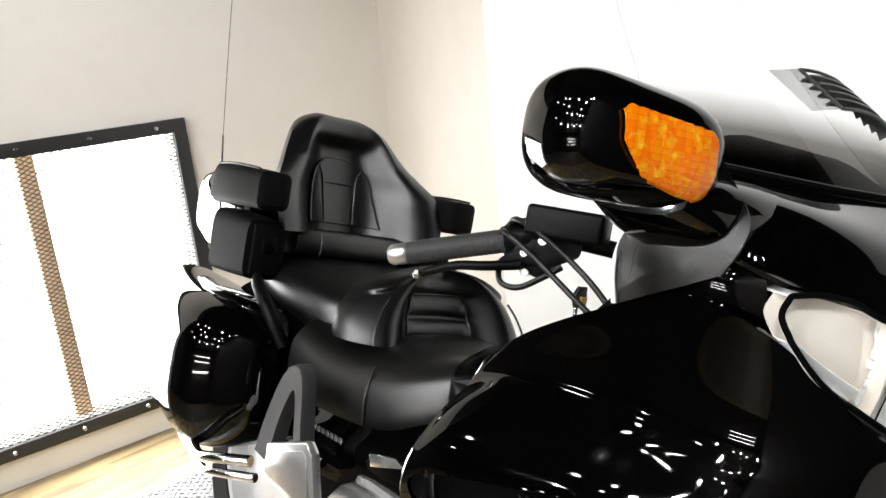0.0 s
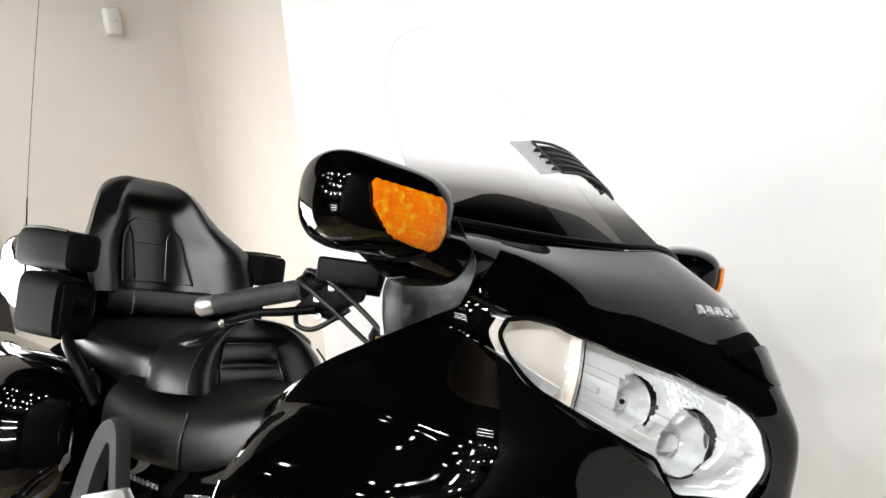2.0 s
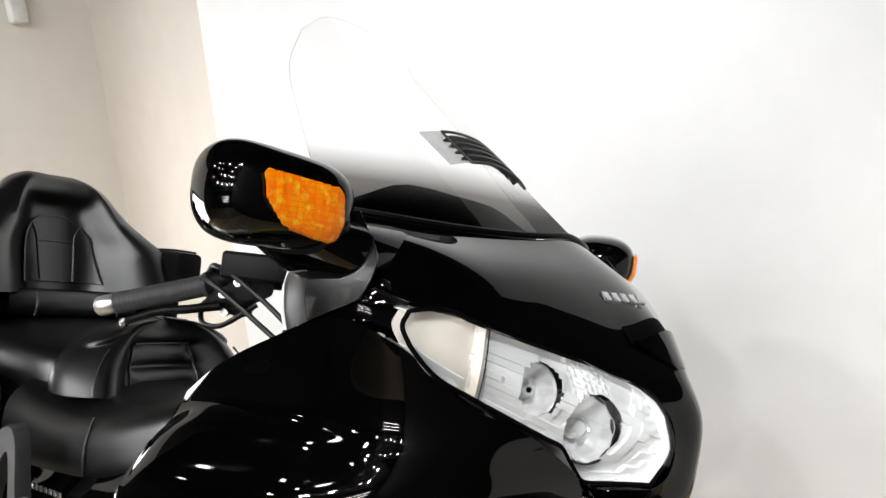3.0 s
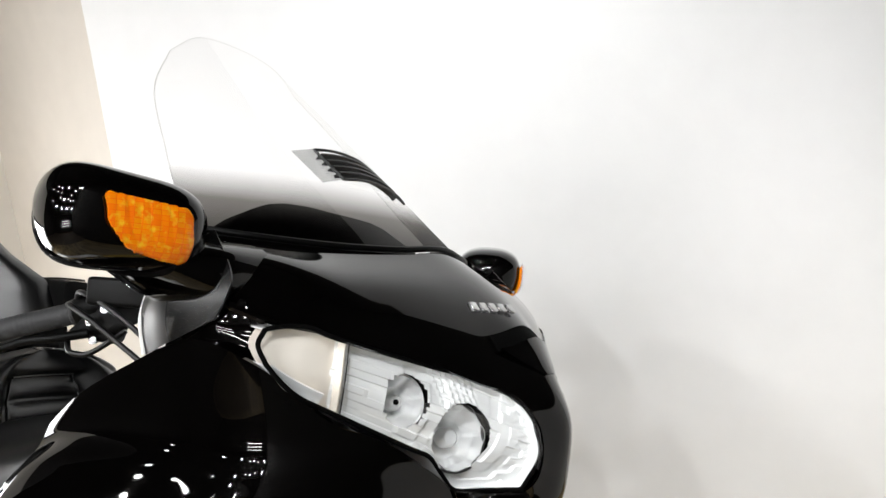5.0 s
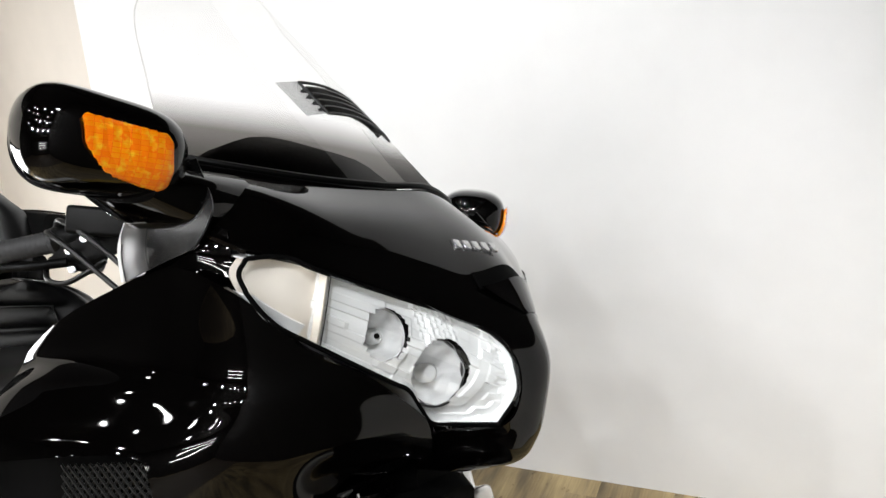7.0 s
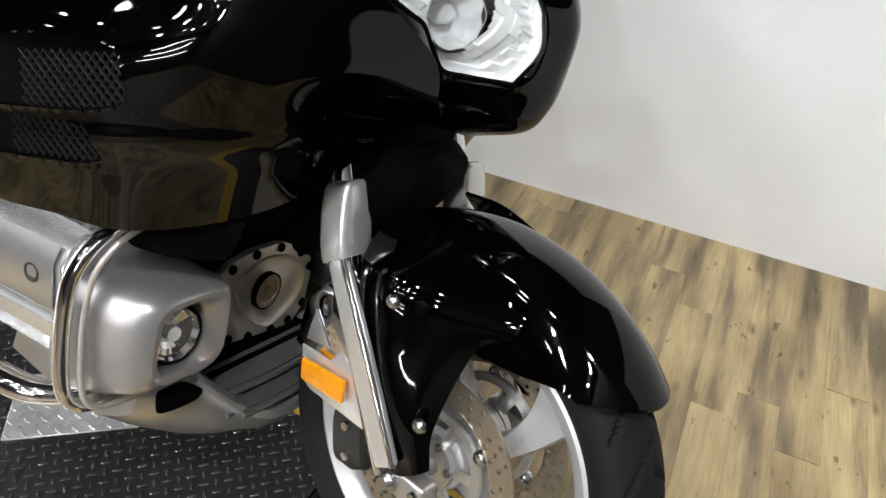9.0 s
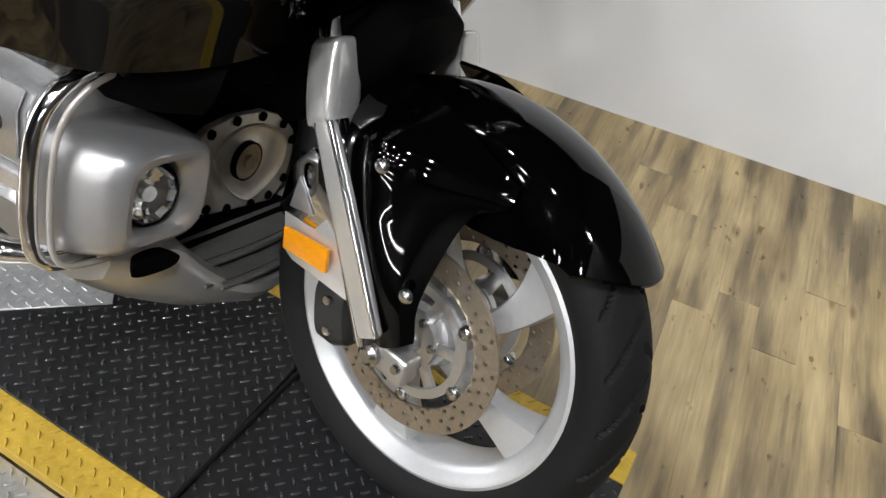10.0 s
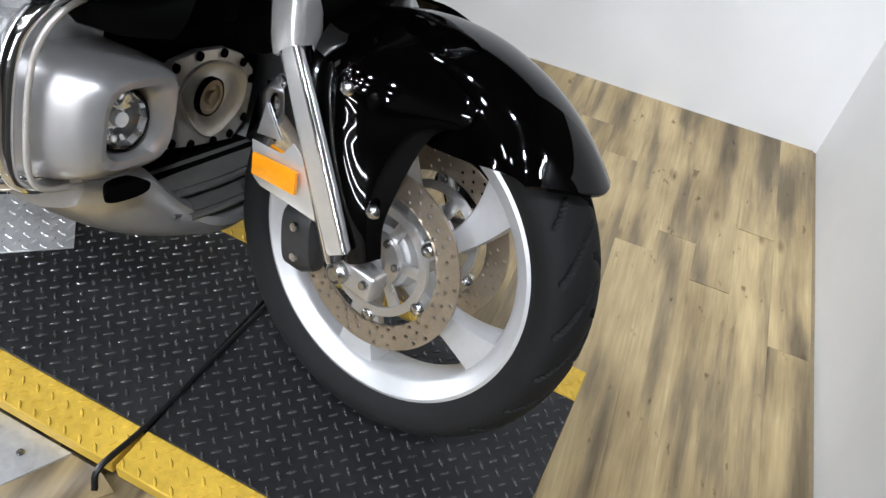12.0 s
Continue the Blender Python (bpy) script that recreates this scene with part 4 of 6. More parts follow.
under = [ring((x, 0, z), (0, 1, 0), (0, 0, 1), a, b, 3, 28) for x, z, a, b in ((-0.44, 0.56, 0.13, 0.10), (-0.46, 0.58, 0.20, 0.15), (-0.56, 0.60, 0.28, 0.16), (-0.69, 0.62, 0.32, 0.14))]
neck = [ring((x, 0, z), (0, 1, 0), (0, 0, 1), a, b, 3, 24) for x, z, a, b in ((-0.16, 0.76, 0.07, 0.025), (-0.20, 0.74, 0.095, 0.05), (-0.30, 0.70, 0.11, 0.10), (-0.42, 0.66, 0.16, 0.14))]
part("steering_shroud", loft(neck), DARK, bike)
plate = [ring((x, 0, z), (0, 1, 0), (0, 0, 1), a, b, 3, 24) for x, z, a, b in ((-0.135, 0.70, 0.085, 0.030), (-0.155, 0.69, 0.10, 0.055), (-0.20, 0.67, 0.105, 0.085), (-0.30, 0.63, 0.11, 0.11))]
part("fork_bridge", loft(plate), DARK, bike, "near-black filler closing the dark gap at the fork bridge")
part("radiator_shroud", loft(under), DARK, bike, "near-black filler between fairing and engine, round the radiators")

# ---- mirrors ----
POD, POD_N, POD_T = Vector((-0.366, -0.472, 1.172)), Vector((0.907, -0.42, 0)), Vector((-0.42, -0.907, 0))


def pod(s, t, off=0.0):
    """The mirror shell: s from the fairing outwards, t round the section from the front."""
    e = max(0.0, 1 - abs(2 * s - 1) ** 4.6) ** 0.5
    c, w = math.cos(t), math.sin(t)
    a, b = 0.072 * e * (0.9 + 0.1 * s) + off, 0.062 * e * (0.84 + 0.18 * s) + off
    x = a * math.copysign(abs(c) ** 0.8, c)
    z = b * math.copysign(abs(w) ** 0.72, w) * (0.91 if w > 0 else 1.0)
    return POD + POD_N * x + POD_T * (0.18 * (s - 0.5) + 0.0075) + Vector((0, 0, z + 0.012 * (s - 0.5)))


for flip in (False, True):
    rings = [[pod(s, 2 * math.pi * i / 40) for i in range(40)] for s in 0.5 - 0.5 * np.cos(np.linspace(0.02, math.pi - 0.02, 30))]
    bm = loft(rings)
    mirror = part("mirror", flipped(bm) if flip else bm, BLACK, bike, "black mirror pod with an amber turn signal")
    rows = []
    for j, h in enumerate(np.linspace(0, 1, 46)):
        s0 = float(np.interp(h, (0, 0.1, 0.5, 0.9, 1.0), (0.25, 0.205, 0.185, 0.205, 0.245)))
        s1 = float(np.interp(h, (0, 0.06, 0.2, 0.6, 0.93, 1.0), (0.43, 0.504, 0.579, 0.681, 0.709, 0.685)))
        row = []
        for i, w in enumerate(np.linspace(0, 1, 60)):
            t = (-0.66 + 0.17 * w) * (1 - h) + (0.20 + 0.02 * w) * h
            row.append(pod(s0 + (s1 - s0) * w, t, 0.0022 + 0.0004 * abs(math.sin(j * 0.56)) + 0.0004 * abs(math.sin(i * 0.42))))
        rows.append(row)
    part("turn_signal", skin(rows, 0.005, mirror=flip), AMBER, mirror, "amber turn signal lens")
    base = [ring((x, y, z), (1, 0.3, 0), (0, 0, 1), a, b, 2.6) for x, y, z, a, b in ((-0.35, -0.34, 1.112, 0.075, 0.050), (-0.340, -0.40, 1.117, 0.066, 0.040), (-0.342, -0.435, 1.121, 0.060, 0.032), (-0.350, -0.47, 1.128, 0.048, 0.018))]
    bm = loft(base)
    part("mirror_base", flipped(bm) if flip else bm, BLACK, mirror)
    defl = grid([
        [(-0.400, -0.402, 1.100), (-0.365, -0.412, 1.135), (-0.318, -0.388, 1.170)],
        [(-0.403, -0.410, 1.075), (-0.345, -0.420, 1.100), (-0.274, -0.402, 1.122)],
        [(-0.403, -0.408, 1.045), (-0.345, -0.420, 1.068), (-0.272, -0.408, 1.095)],
        [(-0.400, -0.402, 1.018), (-0.345, -0.414, 1.040), (-0.286, -0.409, 1.068)]], 20, 22)
    d = part("wind_deflector", skin(defl, 0.003, mirror=flip), HAZE, bike, "smoked translucent wind deflector")
    sy = 1 if flip else -1
    part("deflector_edge", tube([(-0.403, sy * 0.406, 1.092), (-0.405, sy * 0.411, 1.058), (-0.402, sy * 0.404, 1.018)], 0.0035, 8), WHITE, d)
    gap = grid([[(-0.34, -0.395, 1.10), (-0.30, -0.394, 1.10), (-0.262, -0.386, 1.09)], [(-0.36, -0.398, 1.06), (-0.30, -0.402, 1.065), (-0.255, -0.384, 1.06)], [(-0.38, -0.396, 1.01), (-0.30, -0.396, 1.03), (-0.252, -0.380, 1.03)]], 12, 10)
    part("cowl_joint", skin(gap, 0.004, mirror=flip), BLACK, bike)

# ---- tank cover, key ----
tank = [ring((x, 0, z), (0, 1, 0), (0, 0, 1), a, b, 2.5, 32) for x, z, a, b in ((-0.44, 0.88, 0.33, 0.10), (-0.54, 0.86, 0.325, 0.10), (-0.64, 0.83, 0.29, 0.10), (-0.75, 0.80, 0.235, 0.10), (-0.86, 0.77, 0.20, 0.10), (-0.95, 0.73, 0.18, 0.08))]
part("tank_cover", loft(tank), BLACK, bike, "glossy black tank cover")
part("ignition_panel", pill([(-0.72 + 0.10 * math.cos(a), 0.09 * math.sin(a), 0.90) for a in np.linspace(0, 2 * math.pi, 29)[:-1]], 0.5, (0, 0, 0.028)), SATIN, bike)
key = part("key_fob", prism([(-0.79, -0.014, 0.945), (-0.79, 0.014, 0.945), (-0.795, 0.016, 0.965), (-0.79, 0.010, 0.983), (-0.79, -0.010, 0.983), (-0.795, -0.016, 0.965)], 0.008, 0.002), CABLE, bike, "black key fob with a brass face")
part("key_face", prism([(-0.7808, -0.008, 0.952), (-0.7808, 0.008, 0.952), (-0.7808, 0.009, 0.966), (-0.7808, -0.009, 0.966)], 0.003, 0.001), material("brass_face", (0.55, 0.38, 0.1), 0.4, 0.6, 0.3, 90), key)
part("key_blade", block((-0.795, -0.004, 0.92), (-0.79, 0.004, 0.948), 0.001), STEEL, key)


# ---- handlebars ----
for flip in (False, True):
    sg = -1 if flip else 1

    def M(points):
        return [Vector((x, sg * y, z)) for x, y, z in points]

    bar = part("handlebar", tube(M([(-0.46, -0.08, 1.02), (-0.53, -0.17, 1.055), (-0.63, -0.235, 1.065), (-0.72, -0.290, 1.045)]), 0.012, 10), SATIN, bike)
    e0, e1 = M([(-0.702, -0.279, 1.050), (-0.822, -0.356, 1.006)])
    ax = (e1 - e0).normalized()
    grip = bmesh.new()
    u = ax.orthogonal().normalized()
    v = ax.cross(u)
    rings = []
    for k in range(60):
        f = k / 59
        r = 0.0168 + (0.0006 if k % 3 == 1 and 4 < k < 56 else 0) + (0.004 if k < 3 else 0)
        rings.append(ring(e0.lerp(e1, f), u, v, r, r, 2, 20))
    part("grip", loft(rings), GRIP, bar, "ribbed grey rubber grip")
    endcap = loft([ring(e1 + ax * d, u, v, r, r, 2, 20) for d, r in ((0.0, 0.014), (0.004, 0.0158), (0.026, 0.0158), (0.031, 0.012), (0.032, 0.004))])
    part("bar_end", endcap, BRUSHED, bar, "silver bar end weight")
    lever = M([(-0.655, -0.292, 1.022), (-0.69, -0.325, 1.012), (-0.725, -0.345, 1.005), (-0.76, -0.362, 0.990), (-0.779, -0.367, 0.981)])
    part("brake_lever" if not flip else "clutch_lever", tube(lever, [0.0075, 0.0072, 0.0068, 0.006, 0.0055], 10), SATIN, bar, "black lever with a ball end")
    ball = lathe([(0, 0.008), (0.006, 0.006), (0.0085, 0), (0.006, -0.006), (0, -0.008)], 14, "z")
    part("lever_ball", ball, STEEL, bar, matrix=Matrix.Translation(lever[-1]))
    part("clamp", loft([ring(e0 + ax * d, u, v, r, r, 2.6, 20) for d, r in ((0.0, 0.021), (-0.012, 0.026), (-0.035, 0.027), (-0.05, 0.022))]), SATIN, bar)
    part("lever_mount", loft([ring(q, (0.3, 0.2, 0), (0, 0, 1), a, b, 3, 16) for q, a, b in zip(M([(-0.69, -0.29, 1.02), (-0.665, -0.285, 1.03), (-0.63, -0.27, 1.045), (-0.60, -0.255, 1.06)]), (0.008, 0.016, 0.02, 0.012), (0.006, 0.012, 0.02, 0.018))]), SATIN, bar)
    res = block((-0.055, -0.032, -0.022), (0.05, 0.032, 0.020), 0.006, 3)
    part("fluid_reservoir", res, SATIN, bar, "square black fluid reservoir", matrix=pose(-0.605, sg * -0.262, 1.087, 0, 0, sg * 28))
    part("switch_box", block((-0.03, -0.026, -0.03), (0.03, 0.026, 0.025), 0.009, 3), SATIN, bar, matrix=pose(-0.665, sg * -0.256, 1.04, 0, 12, sg * 30))
    for k, (x, y, z) in enumerate(((-0.648, -0.294, 1.040), (-0.62, -0.292, 1.06), (-0.69, -0.275, 1.074), (-0.655, -0.28, 1.012))):
        b = lathe([(0, 0.006), (0.0055, 0.0055), (0.006, 0), (0.006, -0.008), (0, -0.008)], 10, "y")
        part("bolt", b, STEEL, bar, matrix=pose(x, sg * y, z, 0, 0, sg * 30))
    for pts in (((-0.70, -0.283, 1.072), (-0.66, -0.305, 1.082), (-0.60, -0.30, 1.06), (-0.53, -0.29, 1.02), (-0.48, -0.27, 0.97)),
                ((-0.705, -0.292, 1.060), (-0.665, -0.318, 1.062), (-0.61, -0.31, 1.035), (-0.55, -0.29, 0.995), (-0.49, -0.26, 0.95)),
                ((-0.69, -0.30, 1.02), (-0.67, -0.31, 0.995), (-0.645, -0.30, 0.992), (-0.62, -0.285, 1.01), (-0.60, -0.27, 1.03))):
        part("cable", tube(M(pts), 0.0042, 8), CABLE, bar)

# ---- seat ----
def body_of(sections, mat, name, label, power=2.8, n=40, parent=None):
    """A loft along the machine: x, half-width, bottom and top of each section."""
    xs = [s[0] for s in sections]
    fine = spline([(x, a, z0) for x, a, z0, z1 in sections], 6 * len(xs))
    fine2 = spline([(x, z1, 0) for x, a, z0, z1 in sections], 6 * len(xs))
    rings = [ring((p.x, 0, (p.z + q.y) / 2), (0, 1, 0), (0, 0, 1), p.y, (q.y - p.z) / 2, power, n) for p, q in zip(fine, fine2)]
    return part(name, loft(rings), mat, parent or bike, label)


seat = body_of([(-0.72, 0.05, 0.80, 0.880), (-0.76, 0.12, 0.75, 0.878), (-0.84, 0.190, 0.670, 0.858), (-0.92, 0.232, 0.615, 0.838), (-1.00, 0.252, 0.585, 0.822), (-1.10, 0.258, 0.575, 0.810), (-1.20, 0.260, 0.585, 0.812), (-1.30, 0.258, 0.61, 0.83)], LEATHER, "seat", "black vinyl two-up seat with stitched panels", 2.7)
body_of([(-1.22, 0.15, 0.74, 0.855), (-1.28, 0.20, 0.73, 0.882), (-1.40, 0.215, 0.74, 0.897), (-1.52, 0.215, 0.78, 0.905), (-1.62, 0.20, 0.82, 0.91)], LEATHER, "passenger_cushion", "", 3.0, parent=seat)


def bolster_half(f):
    return 0.236 * max(0.02, 1 - max(0.0, f) ** 1.9) ** 0.5


def bolster_front(s, f):
    """The padded face: a roll up each side and over the top, two pleats in the hollow between."""
    roll = math.exp(-((abs(s) - 0.68) / 0.24) ** 2)
    crown = 1 / (1 + math.exp(-(f - 0.62) / 0.04))
    inside = 1 / (1 + math.exp((abs(s) - 0.36) / 0.03)) * (1 - crown)
    pleat = abs(math.sin(math.pi * min(1.0, max(0.0, f / 0.62)) * 2.0)) ** 0.6
    x = -1.165 - 0.055 * f + 0.055 * max(roll, 0.8 * crown) + 0.020 * inside * pleat
    return x + 0.06 * s * s - 0.05 * max(0.0, f - 0.7) ** 2


def bolster_at(s, f, off=0.0):
    return Vector((bolster_front(s, f) + off, bolster_half(f) * s, 0.795 + 0.152 * f))


lump = []
for f in list(np.linspace(0, 0.9, 34)) + [0.93, 0.955, 0.975, 0.99, 1.0]:
    front, rear_ = [], []
    for s_ in np.linspace(-1, 1, 61):
        e = max(0.0, 1 - abs(s_) ** 5) ** 0.5
        p = bolster_at(s_, f)
        deep = 0.15 * max(0.03, 1 - f ** 3) ** 0.5
        front.append(p + Vector((-0.5 * deep * (1 - e), 0, 0)))
        rear_.append(Vector((p.x - 0.5 * deep - 0.5 * deep * e, p.y, p.z)))
    lump.append(front + rear_[-2:0:-1])
bolster = part("rider_bolster", loft(lump), LEATHER, bike, "rounded rider back bolster with two pleats", sharp=70)
for sgn in (-1, 1):
    part("piping", tube([bolster_at(sgn * 0.37, f, 0.001) for f in np.linspace(0.02, 0.60, 8)], 0.0026, 6), LEATHER, bolster)
    part("piping", tube([bolster_at(sgn * 0.86, f, 0.001) for f in np.linspace(0.02, 0.6, 7)], 0.0024, 6), LEATHER, bolster)
part("piping", tube([bolster_at(q, 0.62, 0.002) for q in np.linspace(-0.38, 0.38, 9)], 0.0026, 6), LEATHER, bolster)
part("seat_seam", tube([(-1.03, -0.235, 0.775), (-1.015, -0.2565, 0.72), (-1.005, -0.254, 0.66), (-1.0, -0.240, 0.62)], 0.0028, 6), LEATHER, seat)
# added near-black body under the seat, hides the wall behind
body_of([(-0.70, 0.20, 0.58, 0.76), (-0.85, 0.225, 0.57, 0.745), (-1.05, 0.245, 0.56, 0.735), (-1.25, 0.235, 0.56, 0.775), (-1.40, 0.25, 0.57, 0.81), (-1.62, 0.25, 0.60, 0.84)], DARK, "seat_base", "", 4.0, parent=bike)

# ---- passenger backrest ----
def wing(z):
    f = (z - 0.975) / 0.285
    half = float(np.interp(f, (0, 0.16, 0.30, 0.40, 0.50, 0.61, 0.79, 0.89, 0.95, 1.0), (0.222, 0.233, 0.235, 0.228, 0.204, 0.180, 0.147, 0.120, 0.090, 0.045)))
    fwd = float(np.interp(f, (0, 0.16, 0.40, 0.61, 0.79, 1.0), (0.195, 0.195, 0.172, 0.108, 0.075, 0.03)))
    return half, fwd, -1.635 - 0.075 * f


def puff_of(s, z):
    """The padded roll that runs up both wings and over the top."""
    f = (z - 0.975) / 0.285
    side_roll = math.exp(-((abs(s) - 0.74) / 0.24) ** 2)
    top_roll = 1 / (1 + math.exp(-(f - 0.76) / 0.035))
    return 0.012 * math.cos(s * 1.4) + 0.056 * max(side_roll, top_roll * 0.9)


levels = list(np.linspace(0.965, 1.235, 26)) + [1.242, 1.248, 1.2525, 1.255]
rings = []
for z in levels:
    half, fwd, x0 = wing(z)
    th = 0.085 * max(0.02, 1 - max(0, (z - 1.225) / 0.031) ** 2) ** 0.5
    front, rear_ = [], []
    for s in np.linspace(-1, 1, 25):
        e = max(0.0, 1 - abs(s) ** 3.4) ** 0.5
        x = x0 + fwd * abs(s) ** 2.2
        front.append(Vector((x - 0.03 * (1 - e) + puff_of(s, z) * e * (th / 0.085), half * s, z)))
        rear_.append(Vector((x - 0.03 - (th - 0.03) * e, half * s, z)))
    rings.append(front + rear_[-2:0:-1])
back = part("passenger_backrest", loft(rings), LEATHER, bike, "tall padded black passenger backrest")


def on_back(y, z, off=0.004):
    half, fwd, x0 = wing(z)
    s = max(-1, min(1, y / half))
    return Vector((x0 + fwd * abs(s) ** 2.2 + puff_of(s, z) + off, y, z))


def panel_half(z):
    f = max(0.0, (z - 1.085) / 0.064)
    return (0.102 - 0.16 * (z - 0.985)) * max(0.1, 1 - f ** 2.4) ** 0.5


rows = [[on_back(y, z, 0.008) for y in np.linspace(-panel_half(z), panel_half(z), 31)] for z in np.linspace(0.985, 1.148, 22)]
part("centre_panel", skin(rows, 0.012), LEATHER, back)
for sgn in (-1, 1):
    part("piping", tube([on_back(sgn * y, z, 0.0095) for y, z in ((0.042, 0.99), (0.046, 1.05), (0.05, 1.10), (0.064, 1.128))], 0.0025, 6), LEATHER, back)
part("piping", tube([on_back(-panel_half(z), z, 0.006) for z in np.linspace(0.985, 1.147, 14)] + [on_back(panel_half(z), z, 0.006) for z in np.linspace(1.147, 0.985, 14)], 0.0032, 6, steps=80), LEATHER, back)
part("piping", tube([on_back(y, 1.085, 0.0095) for y in np.linspace(-0.047, 0.047, 4)], 0.002, 6), LEATHER, back)
lum = [ring((-1.545, y, 0.935), (1, 0, 0.15), (-0.15, 0, 1), 0.045 * e, 0.034 * e, 2.8, 20) for y, e in ((-0.17, 0.3), (-0.165, 0.85), (-0.12, 1), (0, 1.02), (0.12, 1), (0.165, 0.85), (0.17, 0.3))]
lum = part("lumbar_pad", loft(lum), LEATHER, bike, "low lumbar pad")
for y in (-0.105, 0.105):
    part("piping", tube([(-1.503, y, 0.91), (-1.498, y, 0.937), (-1.512, y, 0.965)], 0.003, 6), LEATHER, lum)

# ---- trunk, armrests, pockets ----
trunk = []
for k, x in enumerate(np.linspace(-1.66, -2.20, 14)):
    e = float(np.interp(k, (0, 1, 9, 12, 13), (0.9, 1.0, 1.0, 0.86, 0.6)))
    trunk.append(ring((x, 0, 0.965), (0, 1, 0), (0, 0, 1), (0.205 - 0.03 * k / 13) * e, 0.125 * e, 4.0, 40))
trunk = part("trunk", loft(trunk), BLACK, bike, "glossy black rear trunk with padded armrests")
for sgn in (-1, 1):
    pad = [ring((x, sgn * 0.270, z), (0, 1, 0), (0, 0, 1), 0.86 * a, b, 5, 28) for x, z, a, b in ((-1.44, 1.045, 0.03, 0.03), (-1.45, 1.047, 0.045, 0.042), (-1.55, 1.047, 0.05, 0.045), (-1.68, 1.043, 0.05, 0.047), (-1.71, 1.04, 0.04, 0.035))]
    arm = part("armrest", loft(pad), TRIM, bike, "padded black armrest")
    part("armrest_strip", tube([(-1.47, sgn * 0.302, 1.092), (-1.58, sgn * 0.306, 1.094), (-1.69, sgn * 0.30, 1.088)], 0.003, 6), SATIN, arm)
    pk = [ring((x, sgn * 0.245, 0.912), (0, 1, 0.0), (0, 0, 1), a, b, 5.0, 32) for x, a, b in ((-1.50, 0.030, 0.058), (-1.505, 0.048, 0.068), (-1.58, 0.052, 0.072), (-1.68, 0.055, 0.075))]
    pocket = part("side_pocket", loft(pk), TRIM, bike, "satin black side pocket with a latch")
    lid = block((-0.006, -0.038, -0.058), (0.006, 0.038, 0.058), 0.005, 2)
    lid = part("pocket_lid", lid, TRIM, pocket, matrix=pose(-1.497, sgn * 0.243, 0.912))
    part("latch", block((-1.491, sgn * 0.243 - 0.018, 0.905), (-1.484, sgn * 0.243 + 0.018, 0.945), 0.004, 2), SATIN, pocket, "square finger latch")
    # near-black plate on the latch, for the shade of its finger hollow
    part("latch_hollow", block((-1.4838, sgn * 0.243 - 0.012, 0.909), (-1.4825, sgn * 0.243 + 0.012, 0.922), 0.0005, 1), DARK, pocket)
    rail = tube([(-1.32, sgn * 0.262, 0.735), (-1.36, sgn * 0.285, 0.80), (-1.43, sgn * 0.285, 0.845), (-1.50, sgn * 0.255, 0.855)], [0.013, 0.016, 0.014, 0.010], 12)
    part("grab_rail", rail, SATIN, bike, "curved black passenger grab rail")
    if sgn > 0:
        continue
    whip = tube([(-1.85, sgn * 0.212, 0.95), (-1.85, sgn * 0.236, 1.16)], [0.003, 0.002], 8)
    whip = part("antenna", whip, CHROME, bike, "thin whip antenna")
    part("whip", tube([(-1.85, sgn * 0.236, 1.16), (-1.85, sgn * 0.25, 1.316), (-1.855, sgn * 0.263, 1.5), (-1.87, sgn * 0.278, 1.8)], 0.0009, 6), CABLE, whip)

